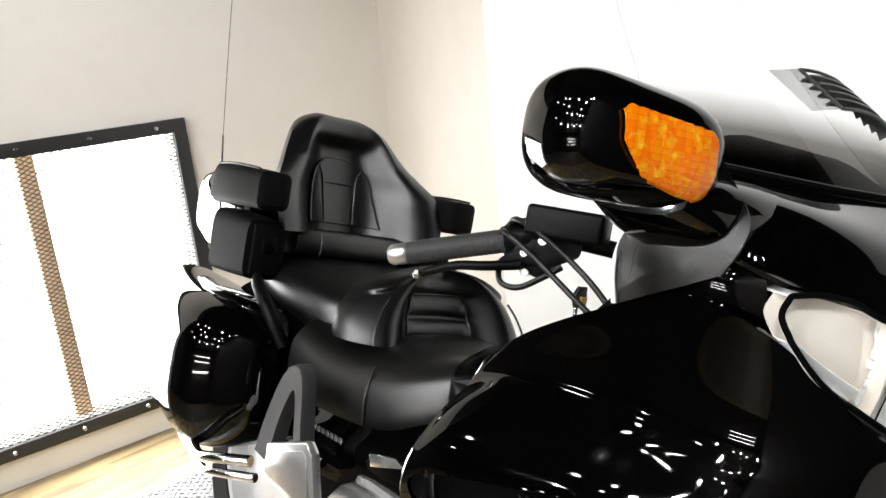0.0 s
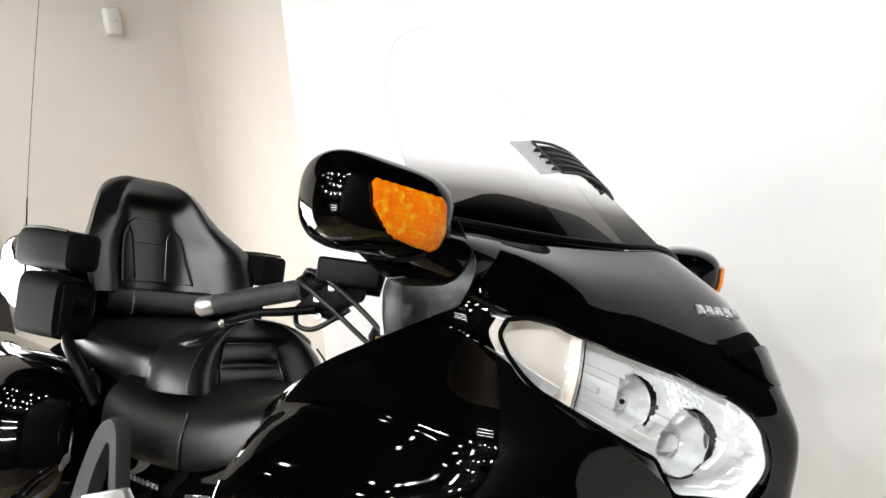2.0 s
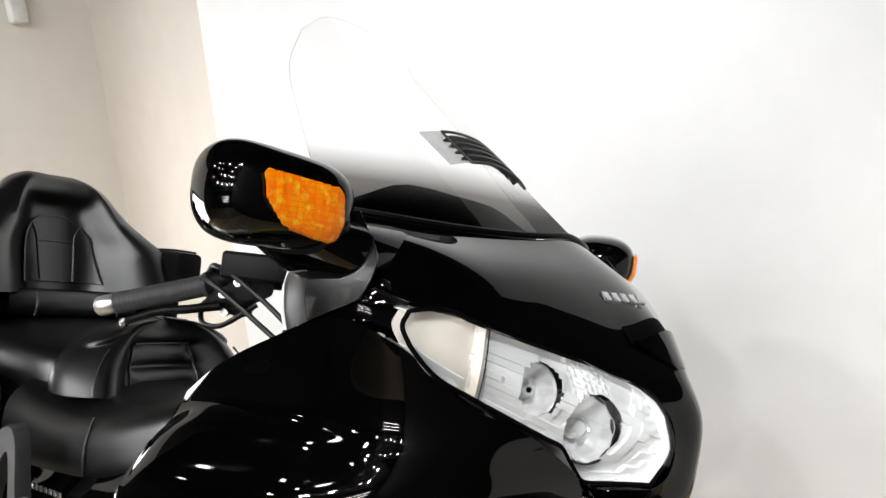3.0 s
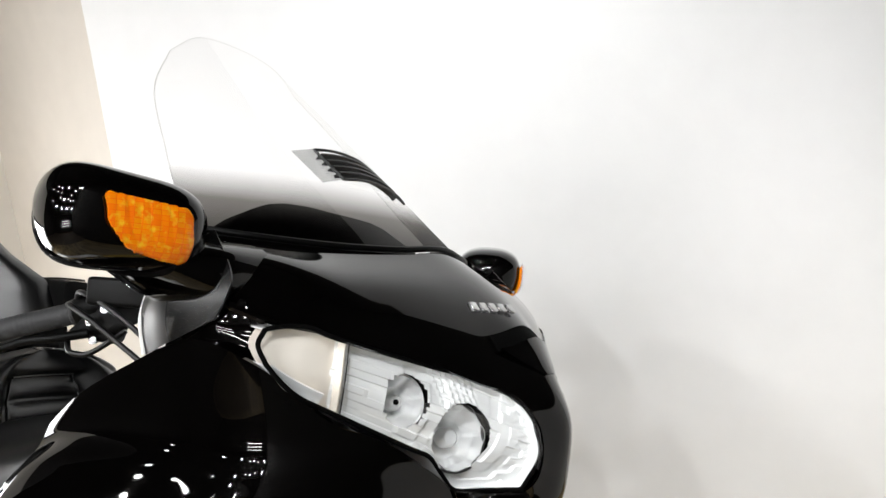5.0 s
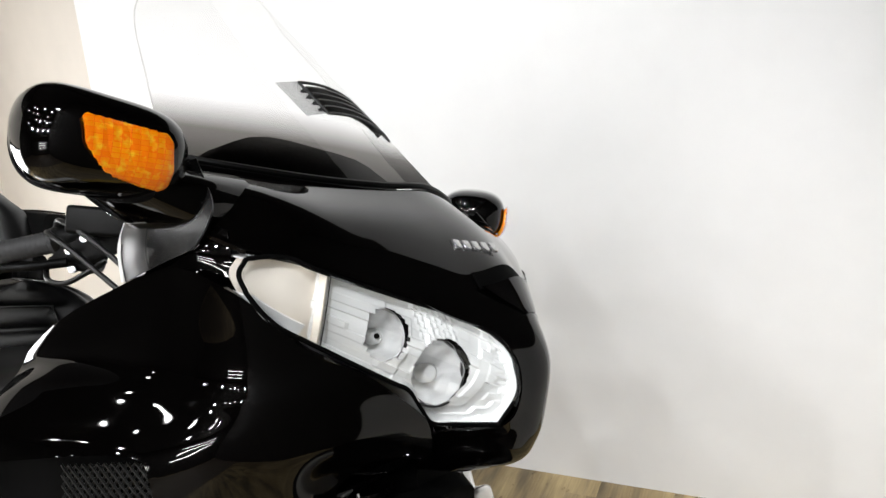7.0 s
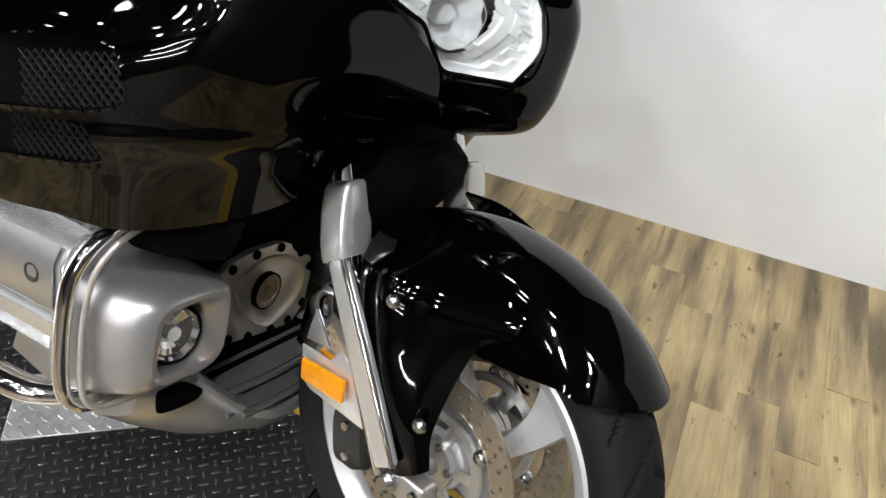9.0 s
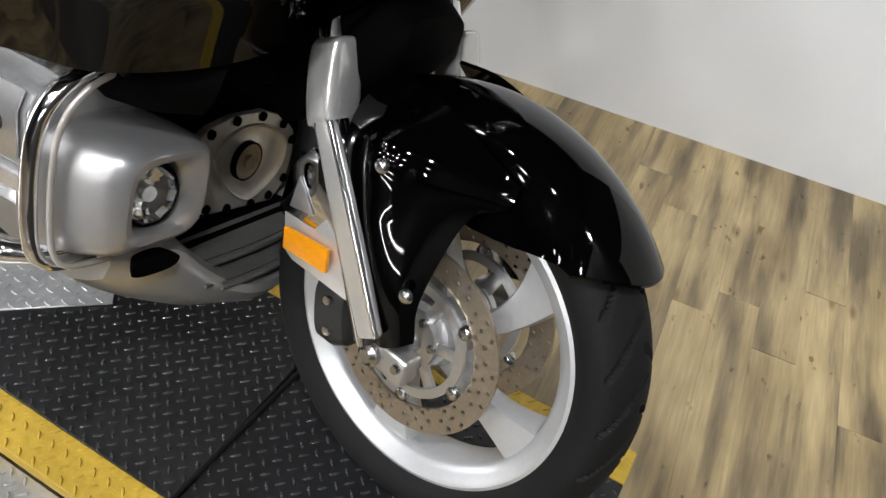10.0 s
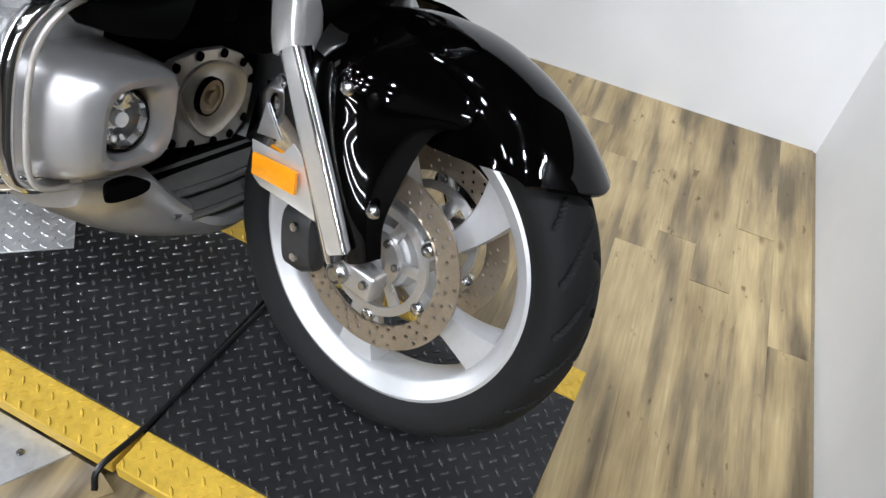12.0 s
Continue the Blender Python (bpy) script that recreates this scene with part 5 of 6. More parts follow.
# ---- saddlebags ----
for flip in (False, True):
    sg = 1 if flip else -1
    bag = []
    for x, yc, zc, a, b in ((-1.325, 0.270, 0.660, 0.03, 0.05), (-1.34, 0.275, 0.655, 0.065, 0.10), (-1.38, 0.285, 0.648, 0.105, 0.14), (-1.44, 0.292, 0.643, 0.132, 0.160), (-1.54, 0.285, 0.643, 0.140, 0.165), (-1.70, 0.265, 0.648, 0.132, 0.155), (-1.95, 0.23, 0.66, 0.10, 0.14), (-2.12, 0.215, 0.67, 0.075, 0.11), (-2.18, 0.21, 0.67, 0.04, 0.07)):
        bag.append((x, yc, zc, a, b))
    mids, sizes = spline([r[:3] for r in bag], 57), spline([(r[3], r[4], 0) for r in bag], 57)
    bm = loft([ring((p.x, sg * p.y, p.z), (0, 1, 0), (0, 0, 1), q.x, q.y, 2.9, 48) for p, q in zip(mids, sizes)])
    bag = part("saddlebag", bm, BLACK, bike, "bulging glossy black saddlebag")
    part("bag_trim", tube([(-1.37, sg * 0.25, 0.80), (-1.42, sg * 0.30, 0.812), (-1.50, sg * 0.33, 0.817), (-1.62, sg * 0.32, 0.815)], 0.003, 8), CHROME, bag, "chrome strip")
    guard = tube([(-1.20, sg * 0.36, 0.545), (-1.27, sg * 0.40, 0.53), (-1.36, sg * 0.395, 0.505), (-1.5, sg * 0.36, 0.495), (-1.8, sg * 0.33, 0.495)], 0.011, 12)
    guard = part("bag_guard", guard, CHROME, bike, "chrome saddlebag guard rail")
    part("guard_rail", tube([(-1.19, sg * 0.35, 0.515), (-1.27, sg * 0.39, 0.50), (-1.36, sg * 0.385, 0.478), (-1.6, sg * 0.34, 0.47)], 0.009, 12), CHROME, guard)
    # passenger peg bracket and folded footboard
    outer = spline([(-1.215, 0, 0.560), (-1.190, 0, 0.640), (-1.150, 0, 0.725), (-1.110, 0, 0.758), (-1.078, 0, 0.742), (-1.058, 0, 0.66), (-1.040, 0, 0.58), (-1.12, 0, 0.555), (-1.215, 0, 0.560)], 41)[:-1]
    inner = spline([(-1.150, 0, 0.590), (-1.140, 0, 0.640), (-1.118, 0, 0.690), (-1.103, 0, 0.710), (-1.092, 0, 0.695), (-1.080, 0, 0.64), (-1.072, 0, 0.595), (-1.11, 0, 0.585), (-1.150, 0, 0.590)], 41)[:-1]
    rings = []
    for shape, y, k in ((outer, 0.322, 1.0), (outer, 0.344, 1.0), (outer, 0.350, 0.965), (inner, 0.350, 1.04), (inner, 0.344, 1.0), (inner, 0.322, 1.0)):
        mid = sum(shape, Vector()) / len(shape)
        rings.append([Vector((mid.x + (q.x - mid.x) * k, sg * y, mid.z + (q.z - mid.z) * k)) for q in shape])
    br = loft(rings + rings[:1], caps=False)
    bmesh.ops.remove_doubles(br, verts=br.verts, dist=1e-6)
    part("peg_bracket", br, GRIP, bike, "satin black cast passenger peg bracket")
    fb = bmesh.new()
    outline = [(-1.065, 0.39, 0.612), (-1.05, 0.40, 0.640), (-0.925, 0.40, 0.686), (-0.905, 0.40, 0.672), (-0.875, 0.395, 0.575), (-0.885, 0.39, 0.560), (-1.05, 0.385, 0.575)]
    prism([(x, sg * y, z) for x, y, z in outline], 0.016 * (1 if flip else -1), 0.004, bm=fb)
    fb = part("passenger_footboard", fb, BRUSHED, bike, "folded silver passenger footboard")
    inset = [(-1.045, 0.409, 0.612), (-1.038, 0.409, 0.63), (-0.93, 0.409, 0.668), (-0.917, 0.409, 0.66), (-0.895, 0.409, 0.585), (-1.04, 0.409, 0.592)]
    part("footboard_tread", prism([(x, sg * (y + 0.004), z) for x, y, z in inset], 0.004 * (1 if flip else -1), 0.001), BRUSHED, fb)
    # side cover under the seat
    cover = grid([[(-1.30, 0.255, 0.655), (-1.10, 0.268, 0.668), (-0.92, 0.268, 0.695), (-0.76, 0.25, 0.77)], [(-1.30, 0.27, 0.62), (-1.10, 0.285, 0.625), (-0.92, 0.285, 0.645), (-0.74, 0.28, 0.70)], [(-1.28, 0.275, 0.56), (-1.10, 0.28, 0.56), (-0.92, 0.285, 0.585), (-0.72, 0.285, 0.61)]], 30, 16)
    cov = part("side_cover", skin([[Vector((q.x, sg * q.y, q.z)) for q in r] for r in cover], 0.004), BLACK, bike, "glossy black side cover with a pale script")
    for k in range(10):
        x = -1.155 + 0.0150 * k
        part("script_bar", block((-0.0058, -0.0014, -0.0048), (0.0048, 0.0014, 0.0052), 0.001, 1), BADGE, cov, matrix=pose(x, sg * 0.2885, 0.638 + 0.0006 * k, 0, -2, 0))
    part("side_badge", prism([(-0.93, sg * 0.290, 0.655), (-0.86, sg * 0.290, 0.672), (-0.83, sg * 0.290, 0.665), (-0.92, sg * 0.290, 0.635)], 0.003, 0.001), BADGE, cov)

# ---- engine ----
POLISHED = material("polished_cover", (0.88, 0.88, 0.875), 0.22, 0.8, 0.06, 10, rough_vary=0.08)
SECT = [(0.215, 0.605), (0.27, 0.622), (0.300, 0.619), (0.304, 0.609), (0.335, 0.604), (0.356, 0.585), (0.336, 0.571), (0.360, 0.556), (0.372, 0.53), (0.368, 0.47), (0.343, 0.454), (0.362, 0.44), (0.361, 0.420), (0.343, 0.410), (0.352, 0.395), (0.33, 0.375), (0.27, 0.355), (0.215, 0.35)]
for flip in (False, True):
    sg = 1 if flip else -1
    rings = []
    for x in (-0.425, -0.43, -0.50, -0.60, -0.70, -0.80, -0.90, -0.94):
        k = 0.96 if x in (-0.425, -0.94) else 1.0
        rings.append([Vector((x, sg * (0.215 + (y - 0.215) * k), 0.48 + (z - 0.48) * k)) for y, z in SECT])
    head = part("cylinder_head_cover", loft(rings), POLISHED, bike, "ribbed bright cylinder head cover")
    band = []
    for x in (-0.44, -0.60, -0.78, -0.93):
        band.append([Vector((x, sg * y, z)) for y, z in ((0.366, 0.553), (0.376, 0.53), (0.372, 0.472), (0.36, 0.458))])
    part("side_panel", skin(band, 0.003), BRUSHED, head, "satin silver panel with dark discs for its round holes")
    # the panel is solid: dark raised discs carry the shade of its holes
    for x in (-0.475, -0.547, -0.62, -0.695, -0.77, -0.845):
        dimple = lathe([(0.0, 0.0004), (0.008, 0.0005), (0.0105, 0.0022), (0.0125, 0.0022), (0.014, 0.0)], 18, "y")
        part("dimple", dimple, GRILLE, head, matrix=pose(x, sg * 0.3765, 0.508, 0, 0, 0) @ Matrix.Diagonal((1, sg * 1, 1, 1)))
    # flattened chrome guard loop
    loop = [(-0.385, 0.25, 0.602), (-0.383, 0.33, 0.596), (-0.388, 0.372, 0.57), (-0.400, 0.386, 0.52), (-0.402, 0.388, 0.44), (-0.395, 0.385, 0.375), (-0.388, 0.365, 0.352), (-0.39, 0.30, 0.34)]
    guard = bmesh.new()
    pts = spline([(x, sg * y, z) for x, y, z in loop], 60)
    rings = []
    for i, q in enumerate(pts):
        d = (pts[min(i + 1, 59)] - pts[max(i - 1, 0)]).normalized()
        out = Vector((1, 0, 0))
        w = d.cross(out).normalized()
        rings.append(ring(q, out, w, 0.011, 0.008, 2.6, 14))
    part("engine_guard", loft(rings, bm=guard), CHROME, bike, "flattened chrome engine guard")
    part("guard_seal", tube([(x + 0.018, sg * (abs(y) - 0.014), z) for x, y, z in loop], 0.004, 10), TITANIUM, bike)
    lower = tube([(-0.95, sg * 0.33, 0.36), (-0.7, sg * 0.36, 0.33), (-0.52, sg * 0.365, 0.325), (-0.45, sg * 0.34, 0.33), (-0.41, sg * 0.30, 0.345)], [0.018, 0.02, 0.02, 0.017, 0.012], 14)
    part("lower_guard", lower, CHROME, bike, "chrome lower guard bar")
    # silver nose of the engine with its fog lamp
    secs = [(-0.462, 0.272, 0.430, 0.075, 0.082, 4.2), (-0.458, 0.272, 0.430, 0.086, 0.090, 4.2), (-0.42, 0.270, 0.432, 0.090, 0.090, 4.2), (-0.38, 0.265, 0.436, 0.089, 0.085, 4.2), (-0.340, 0.257, 0.441, 0.084, 0.076, 4.2), (-0.324, 0.254, 0.443, 0.076, 0.068, 4.2), (-0.318, 0.253, 0.444, 0.068, 0.060, 4.2),
            (-0.320, 0.254, 0.444, 0.058, 0.050, 3.6), (-0.329, 0.260, 0.444, 0.051, 0.047, 2.6), (-0.344, 0.266, 0.444, 0.046, 0.045, 2.0), (-0.366, 0.270, 0.444, 0.042, 0.042, 2.0)]
    cowl = part("fog_lamp_cowl", loft([ring((x, sg * y, z), (0, 1, 0), (0, 0, 1), a, b, p, 44) for x, y, z, a, b, p in secs]), SILVER, bike, "silver painted cowl holding a round fog lamp")
    fogm = pose(-0.345, sg * 0.267, 0.444, 0, -8, sg * 14) @ Matrix.Diagonal((1.1, 1.13, 1.13, 1))
    bez = lathe([(0.040, -0.006), (0.039, 0.006), (0.035, 0.008), (0.033, -0.006), (0.0, -0.008)], 32, "x")
    fog = part("fog_lamp", bez, DARK, cowl, "round clear fog lamp", matrix=fogm)
    dish = lathe([(0.033, 0.010), (0.029, 0.001), (0.022, -0.001), (0.014, -0.005), (0.0, -0.006)], 11, "x")
    part("fog_reflector", dish, CHROME, cowl, matrix=fogm, sharp=10)
    part("fog_bulb", lathe([(0.0, 0.012), (0.009, 0.009), (0.010, 0.0), (0.0, -0.004)], 14, "x"), CHROME_LAMP, cowl, matrix=fogm)
    lens = part("fog_lens", lathe([(0.035, 0.009), (0.026, 0.015), (0.013, 0.0185), (0.0, 0.019)], 28, "x"), LENS, cowl, matrix=fogm)
    lens.visible_shadow = False
    # solid near-black inset: the duct's shade by colour, no opening cut
    hollow = part("duct", loft([ring((-0.338 - 0.01 * k, sg * (0.245 - 0.004 * k), 0.338), (0.25, sg * -1, 0.12), (0, 0, 1), 0.036 * r, 0.013 * r, 2.6, 20) for k, r in ((-1, 1.0), (0, 0.9), (2, 0.6))]), DARK, cowl, "near-black inset for the shade of the duct opening")
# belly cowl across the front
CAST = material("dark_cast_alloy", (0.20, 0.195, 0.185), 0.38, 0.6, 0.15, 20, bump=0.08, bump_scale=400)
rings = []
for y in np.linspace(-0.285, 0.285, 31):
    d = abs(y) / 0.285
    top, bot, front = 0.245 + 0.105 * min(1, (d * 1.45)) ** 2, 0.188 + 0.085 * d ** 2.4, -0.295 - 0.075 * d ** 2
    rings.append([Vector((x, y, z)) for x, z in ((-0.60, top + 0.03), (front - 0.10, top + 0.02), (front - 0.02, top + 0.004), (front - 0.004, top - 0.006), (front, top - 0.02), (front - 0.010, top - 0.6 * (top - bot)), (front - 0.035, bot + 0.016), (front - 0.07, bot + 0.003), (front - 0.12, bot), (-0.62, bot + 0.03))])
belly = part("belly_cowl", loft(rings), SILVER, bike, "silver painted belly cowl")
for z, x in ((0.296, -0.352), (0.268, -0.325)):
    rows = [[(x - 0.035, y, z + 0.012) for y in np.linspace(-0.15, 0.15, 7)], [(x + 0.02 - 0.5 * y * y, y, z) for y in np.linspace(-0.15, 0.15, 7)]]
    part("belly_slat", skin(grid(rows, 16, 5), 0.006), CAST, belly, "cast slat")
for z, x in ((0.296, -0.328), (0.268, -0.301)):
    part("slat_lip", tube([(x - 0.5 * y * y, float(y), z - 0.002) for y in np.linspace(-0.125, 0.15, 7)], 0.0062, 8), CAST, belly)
# near-black block behind the slats, for the shade of the cavity
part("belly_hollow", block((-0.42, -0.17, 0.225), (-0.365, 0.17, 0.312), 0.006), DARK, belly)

# front engine cover with its bolts
outline = [(-0.121, 0.467), (-0.096, 0.482), (-0.045, 0.493), (0.028, 0.492), (0.081, 0.475), (0.121, 0.444), (0.130, 0.405), (0.128, 0.352), (0.094, 0.316), (-0.006, 0.325), (-0.086, 0.335), (-0.106, 0.405)]
front = part("engine_front_cover", prism([(-0.41, y, z) for y, z in outline], -0.015, 0.004), TITANIUM, bike, "grey metal engine cover with a ring of bolts")
dishpts = [(-0.081, 0.430), (-0.058, 0.461), (-0.011, 0.475), (0.054, 0.463), (0.100, 0.430), (0.102, 0.384), (0.062, 0.350), (0.022, 0.336), (-0.019, 0.354), (-0.055, 0.389)]
shape = spline([(0, y, z) for y, z in dishpts + dishpts[:1]], 49)[:-1]
steps = ((-0.397, 1.0), (-0.3925, 0.995), (-0.3905, 0.97), (-0.3905, 0.955), (-0.394, 0.90), (-0.3945, 0.78), (-0.389, 0.55), (-0.384, 0.42), (-0.383, 0.30))
part("cover_boss", loft([[Vector((x, -0.006 + (q.y + 0.006) * k, 0.415 + (q.z - 0.415) * k)) for q in shape] for x, k in steps]), TITANIUM, front, "dished cover face")
part("cover_disc", lathe([(0.030, 0.0), (0.029, 0.004), (0.022, 0.004), (0.021, 0.002), (0.012, 0.002), (0.011, 0.007), (0.0, 0.007)], 28, "x"), DISC, front, matrix=pose(-0.3825, -0.014, 0.419))
part("cover_disc_ring", lathe([(0.0325, -0.006), (0.0325, 0.004), (0.0295, 0.004), (0.0295, -0.006)], 28, "x", closed=True), DARK, front, matrix=pose(-0.3825, -0.014, 0.419))
for y, z in ((-0.095, 0.472), (-0.041, 0.485), (0.022, 0.484), (0.082, 0.462), (0.116, 0.428), (0.115, 0.356), (0.080, 0.331), (0.033, 0.3275), (-0.029, 0.334), (-0.079, 0.345)):
    part("bolt", lathe([(0.0, 0.003), (0.004, 0.003), (0.0055, 0.006), (0.0075, 0.005), (0.008, 0.0)], 12, "x"), DARK, front, matrix=pose(-0.3955, y, z))
part("crankcase", loft([ring((x, 0, z), (0, 1, 0), (0, 0, 1), a, b, 4, 28) for x, z, a, b in ((-0.42, 0.42, 0.17, 0.10), (-0.46, 0.42, 0.24, 0.14), (-0.95, 0.42, 0.26, 0.16), (-1.1, 0.42, 0.24, 0.14))]), DARK, bike)
# added near-black sheets for the dark gap under the fairing
filler = grid([[(-0.40, -0.30, 0.605), (-0.33, -0.30, 0.61), (-0.25, -0.27, 0.64)], [(-0.40, -0.32, 0.585), (-0.33, -0.31, 0.59), (-0.26, -0.27, 0.605)], [(-0.40, -0.29, 0.555), (-0.34, -0.28, 0.56), (-0.29, -0.25, 0.57)]], 12, 10)
part("lower_duct", skin(filler, 0.004), DARK, bike)
part("lower_duct", skin(filler, 0.004, mirror=True), DARK, bike)
part("hose_clip", tube([(-0.40, -0.31, 0.59), (-0.392, -0.325, 0.63), (-0.372, -0.33, 0.64), (-0.355, -0.32, 0.615), (-0.352, -0.30, 0.59)], 0.009, 10), SATIN, bike)

# side stand and rear wheel
part("side_stand", tube([(-0.95, 0.22, 0.30), (-0.93, 0.30, 0.18), (-0.90, 0.36, 0.10)], [0.02, 0.014, 0.014], 12), STRIP, bike, "black side stand")


# ---- front wheel, in its own frame: x ahead, y left, z up, origin at the axle ----
BRIGHT = material("polished_alloy", (0.80, 0.785, 0.76), 0.24, 0.7, 0.05, 10, rough_vary=0.06)


def tyre_profile(n):
    pts = spline([(0.2435, -0.0475, 0), (0.262, -0.060, 0), (0.283, -0.0635, 0), (0.300, -0.056, 0), (0.3125, -0.036, 0), (0.319, -0.012, 0), (0.319, 0.012, 0), (0.3125, 0.036, 0), (0.300, 0.056, 0), (0.283, 0.0635, 0), (0.262, 0.060, 0), (0.2435, 0.0475, 0)], n)
    return [(p.x, p.y) for p in pts]


def tread_depth(a, y):
    """How deep the tread is cut at the angle a and the offset y across."""
    cut = 0.0
    for shift, sgn in ((0.0, 1), (0.5, -1)):
        s = sgn * y
        if -0.006 < s < 0.060:
            period = 2 * math.pi / 24
            u = ((a + sgn * 0.0 + 1.9 * s + 30 * s * s) / period + shift) % 1.0
            d = min(u, 1 - u) * period * 0.31
            if d < 0.0040:
                cut = 0.010
    return cut


NA, NS = 640, 56
prof = tyre_profile(NS)
v, f = [], []
for i in range(NA):
    a = 2 * math.pi * i / NA
    c, s = math.cos(a), math.sin(a)
    for r, y in prof:
        rr = r - tread_depth(a, y) if r > 0.286 else r
        v.append((rr * c, y, rr * s))
for i in range(NA):
    for j in range(NS - 1):
        f.append((i * NS + j, i * NS + j + 1, ((i + 1) % NA) * NS + j + 1, ((i + 1) % NA) * NS + j))
me = bpy.data.meshes.new("tyre")
me.from_pydata(v, [], f)
me.materials.append(RUBBER)
for p in me.polygons:
    rr = [math.hypot(me.vertices[k].co.x, me.vertices[k].co.z) for k in p.vertices]
    p.use_smooth = max(rr) - min(rr) < 0.006

rim = [(0.246, -0.046), (0.2465, -0.050), (0.241, -0.052), (0.236, -0.049), (0.226, -0.040), (0.218, -0.036), (0.213, -0.026), (0.211, 0.0), (0.213, 0.026), (0.218, 0.036), (0.226, 0.040), (0.236, 0.049), (0.241, 0.052), (0.2465, 0.050), (0.246, 0.046), (0.228, 0.034), (0.222, 0.0), (0.228, -0.034)]
wheel = part("front_wheel", lathe(rim, 96, closed=True), WHEEL_SILVER, bike, "silver cast front wheel", matrix=WIB, sharp=50)
tyre_ob = new("tyre", me)
tyre_ob.parent = wheel
tagged(tyre_ob, "black road tyre with curved grooves")


def polar(r, deg, y):
    return Vector((r * math.cos(radians(deg)), y, r * math.sin(radians(deg))))


for k in range(5):
    a0 = 52 - 72 * k
    rings = []
    for r in np.linspace(0.045, 0.216, 12):
        t = (r - 0.045) / 0.171
        mid = a0 - 24 * (1 - t) ** 1.1
        half = (0.016 + 0.008 * abs(t - 0.35) + 0.022 * t ** 2.2) / r * 57.3
        w = 0.030 - 0.012 * math.sin(math.pi * t)
        sec = []
        for da, yy in ((-1, -0.55), (-0.86, -0.95), (-0.5, -1), (0.5, -1), (0.86, -0.95), (1, -0.55), (1, 0.55), (0.86, 0.95), (0.5, 1), (-0.5, 1), (-0.86, 0.95), (-1, 0.55)):
            sec.append(polar(r, mid + half * da, w * yy))
        rings.append(sec)
    part("spoke", loft(rings), WHEEL_SILVER, wheel, sharp=50)
part("hub", lathe([(0.0, -0.062), (0.03, -0.062), (0.05, -0.055), (0.058, -0.03), (0.056, 0.0), (0.058, 0.03), (0.05, 0.055), (0.03, 0.062), (0.0, 0.062)], 40), WHEEL_SILVER, wheel)


def drilled_disc(y, thick=0.0045):
    """A brake disc with rings of drilled holes."""
    bm = bmesh.new()
    radii = [0.108, 0.1205, 0.1335, 0.1475]
    n, hole = 34, 0.0036
    for side in (y - thick / 2, y + thick / 2):
        for k in range(3):
            r0, r1 = radii[k], radii[k + 1]
            for i in range(n):
                off = (k * 0.38) % 1
                a0, a1 = (i + off) / n * 360, (i + 1 + off) / n * 360
                ma, mr = (a0 + a1) / 2, (r0 + r1) / 2
                outer = [polar(r, a, side) for r, a in ((r0, a0), (mr, a0), (r1, a0), (r1, ma), (r1, a1), (mr, a1), (r0, a1), (r0, ma))]
                if (i + 2 * k) % 3 == 2 and k != 1:
                    bm.faces.new([bm.verts.new(q) for q in outer])
                    continue
                c = polar(mr, ma, side)
                er, ea = polar(1, ma, 0), polar(1, ma + 90, 0)
                inner = [c + er * (hole * math.cos(radians(w))) + ea * (hole * math.sin(radians(w))) for w in (225, 270, 315, 0, 45, 90, 135, 180)]
                vo, vi = [bm.verts.new(q) for q in outer], [bm.verts.new(q) for q in inner]
                vi = [vi[j] for j in (0, 1, 2, 3, 4, 5, 6, 7)]
                order = sorted(range(8), key=lambda j: 0)
                pair = [min(range(8), key=lambda m: (inner[m] - q).length) for q in outer]
                for j in range(8):
                    a, b = pair[j], pair[(j + 1) % 8]
                    if a == b:
                        bm.faces.new((vo[j], vo[(j + 1) % 8], vi[a]))
                    else:
                        bm.faces.new((vo[j], vo[(j + 1) % 8], vi[b], vi[a]))
    for r in (radii[0], radii[-1]):
        lathe([(r, y - thick / 2), (r, y + thick / 2)], 102, bm=bm)
    bmesh.ops.remove_doubles(bm, verts=bm.verts, dist=1e-5)
    return bm


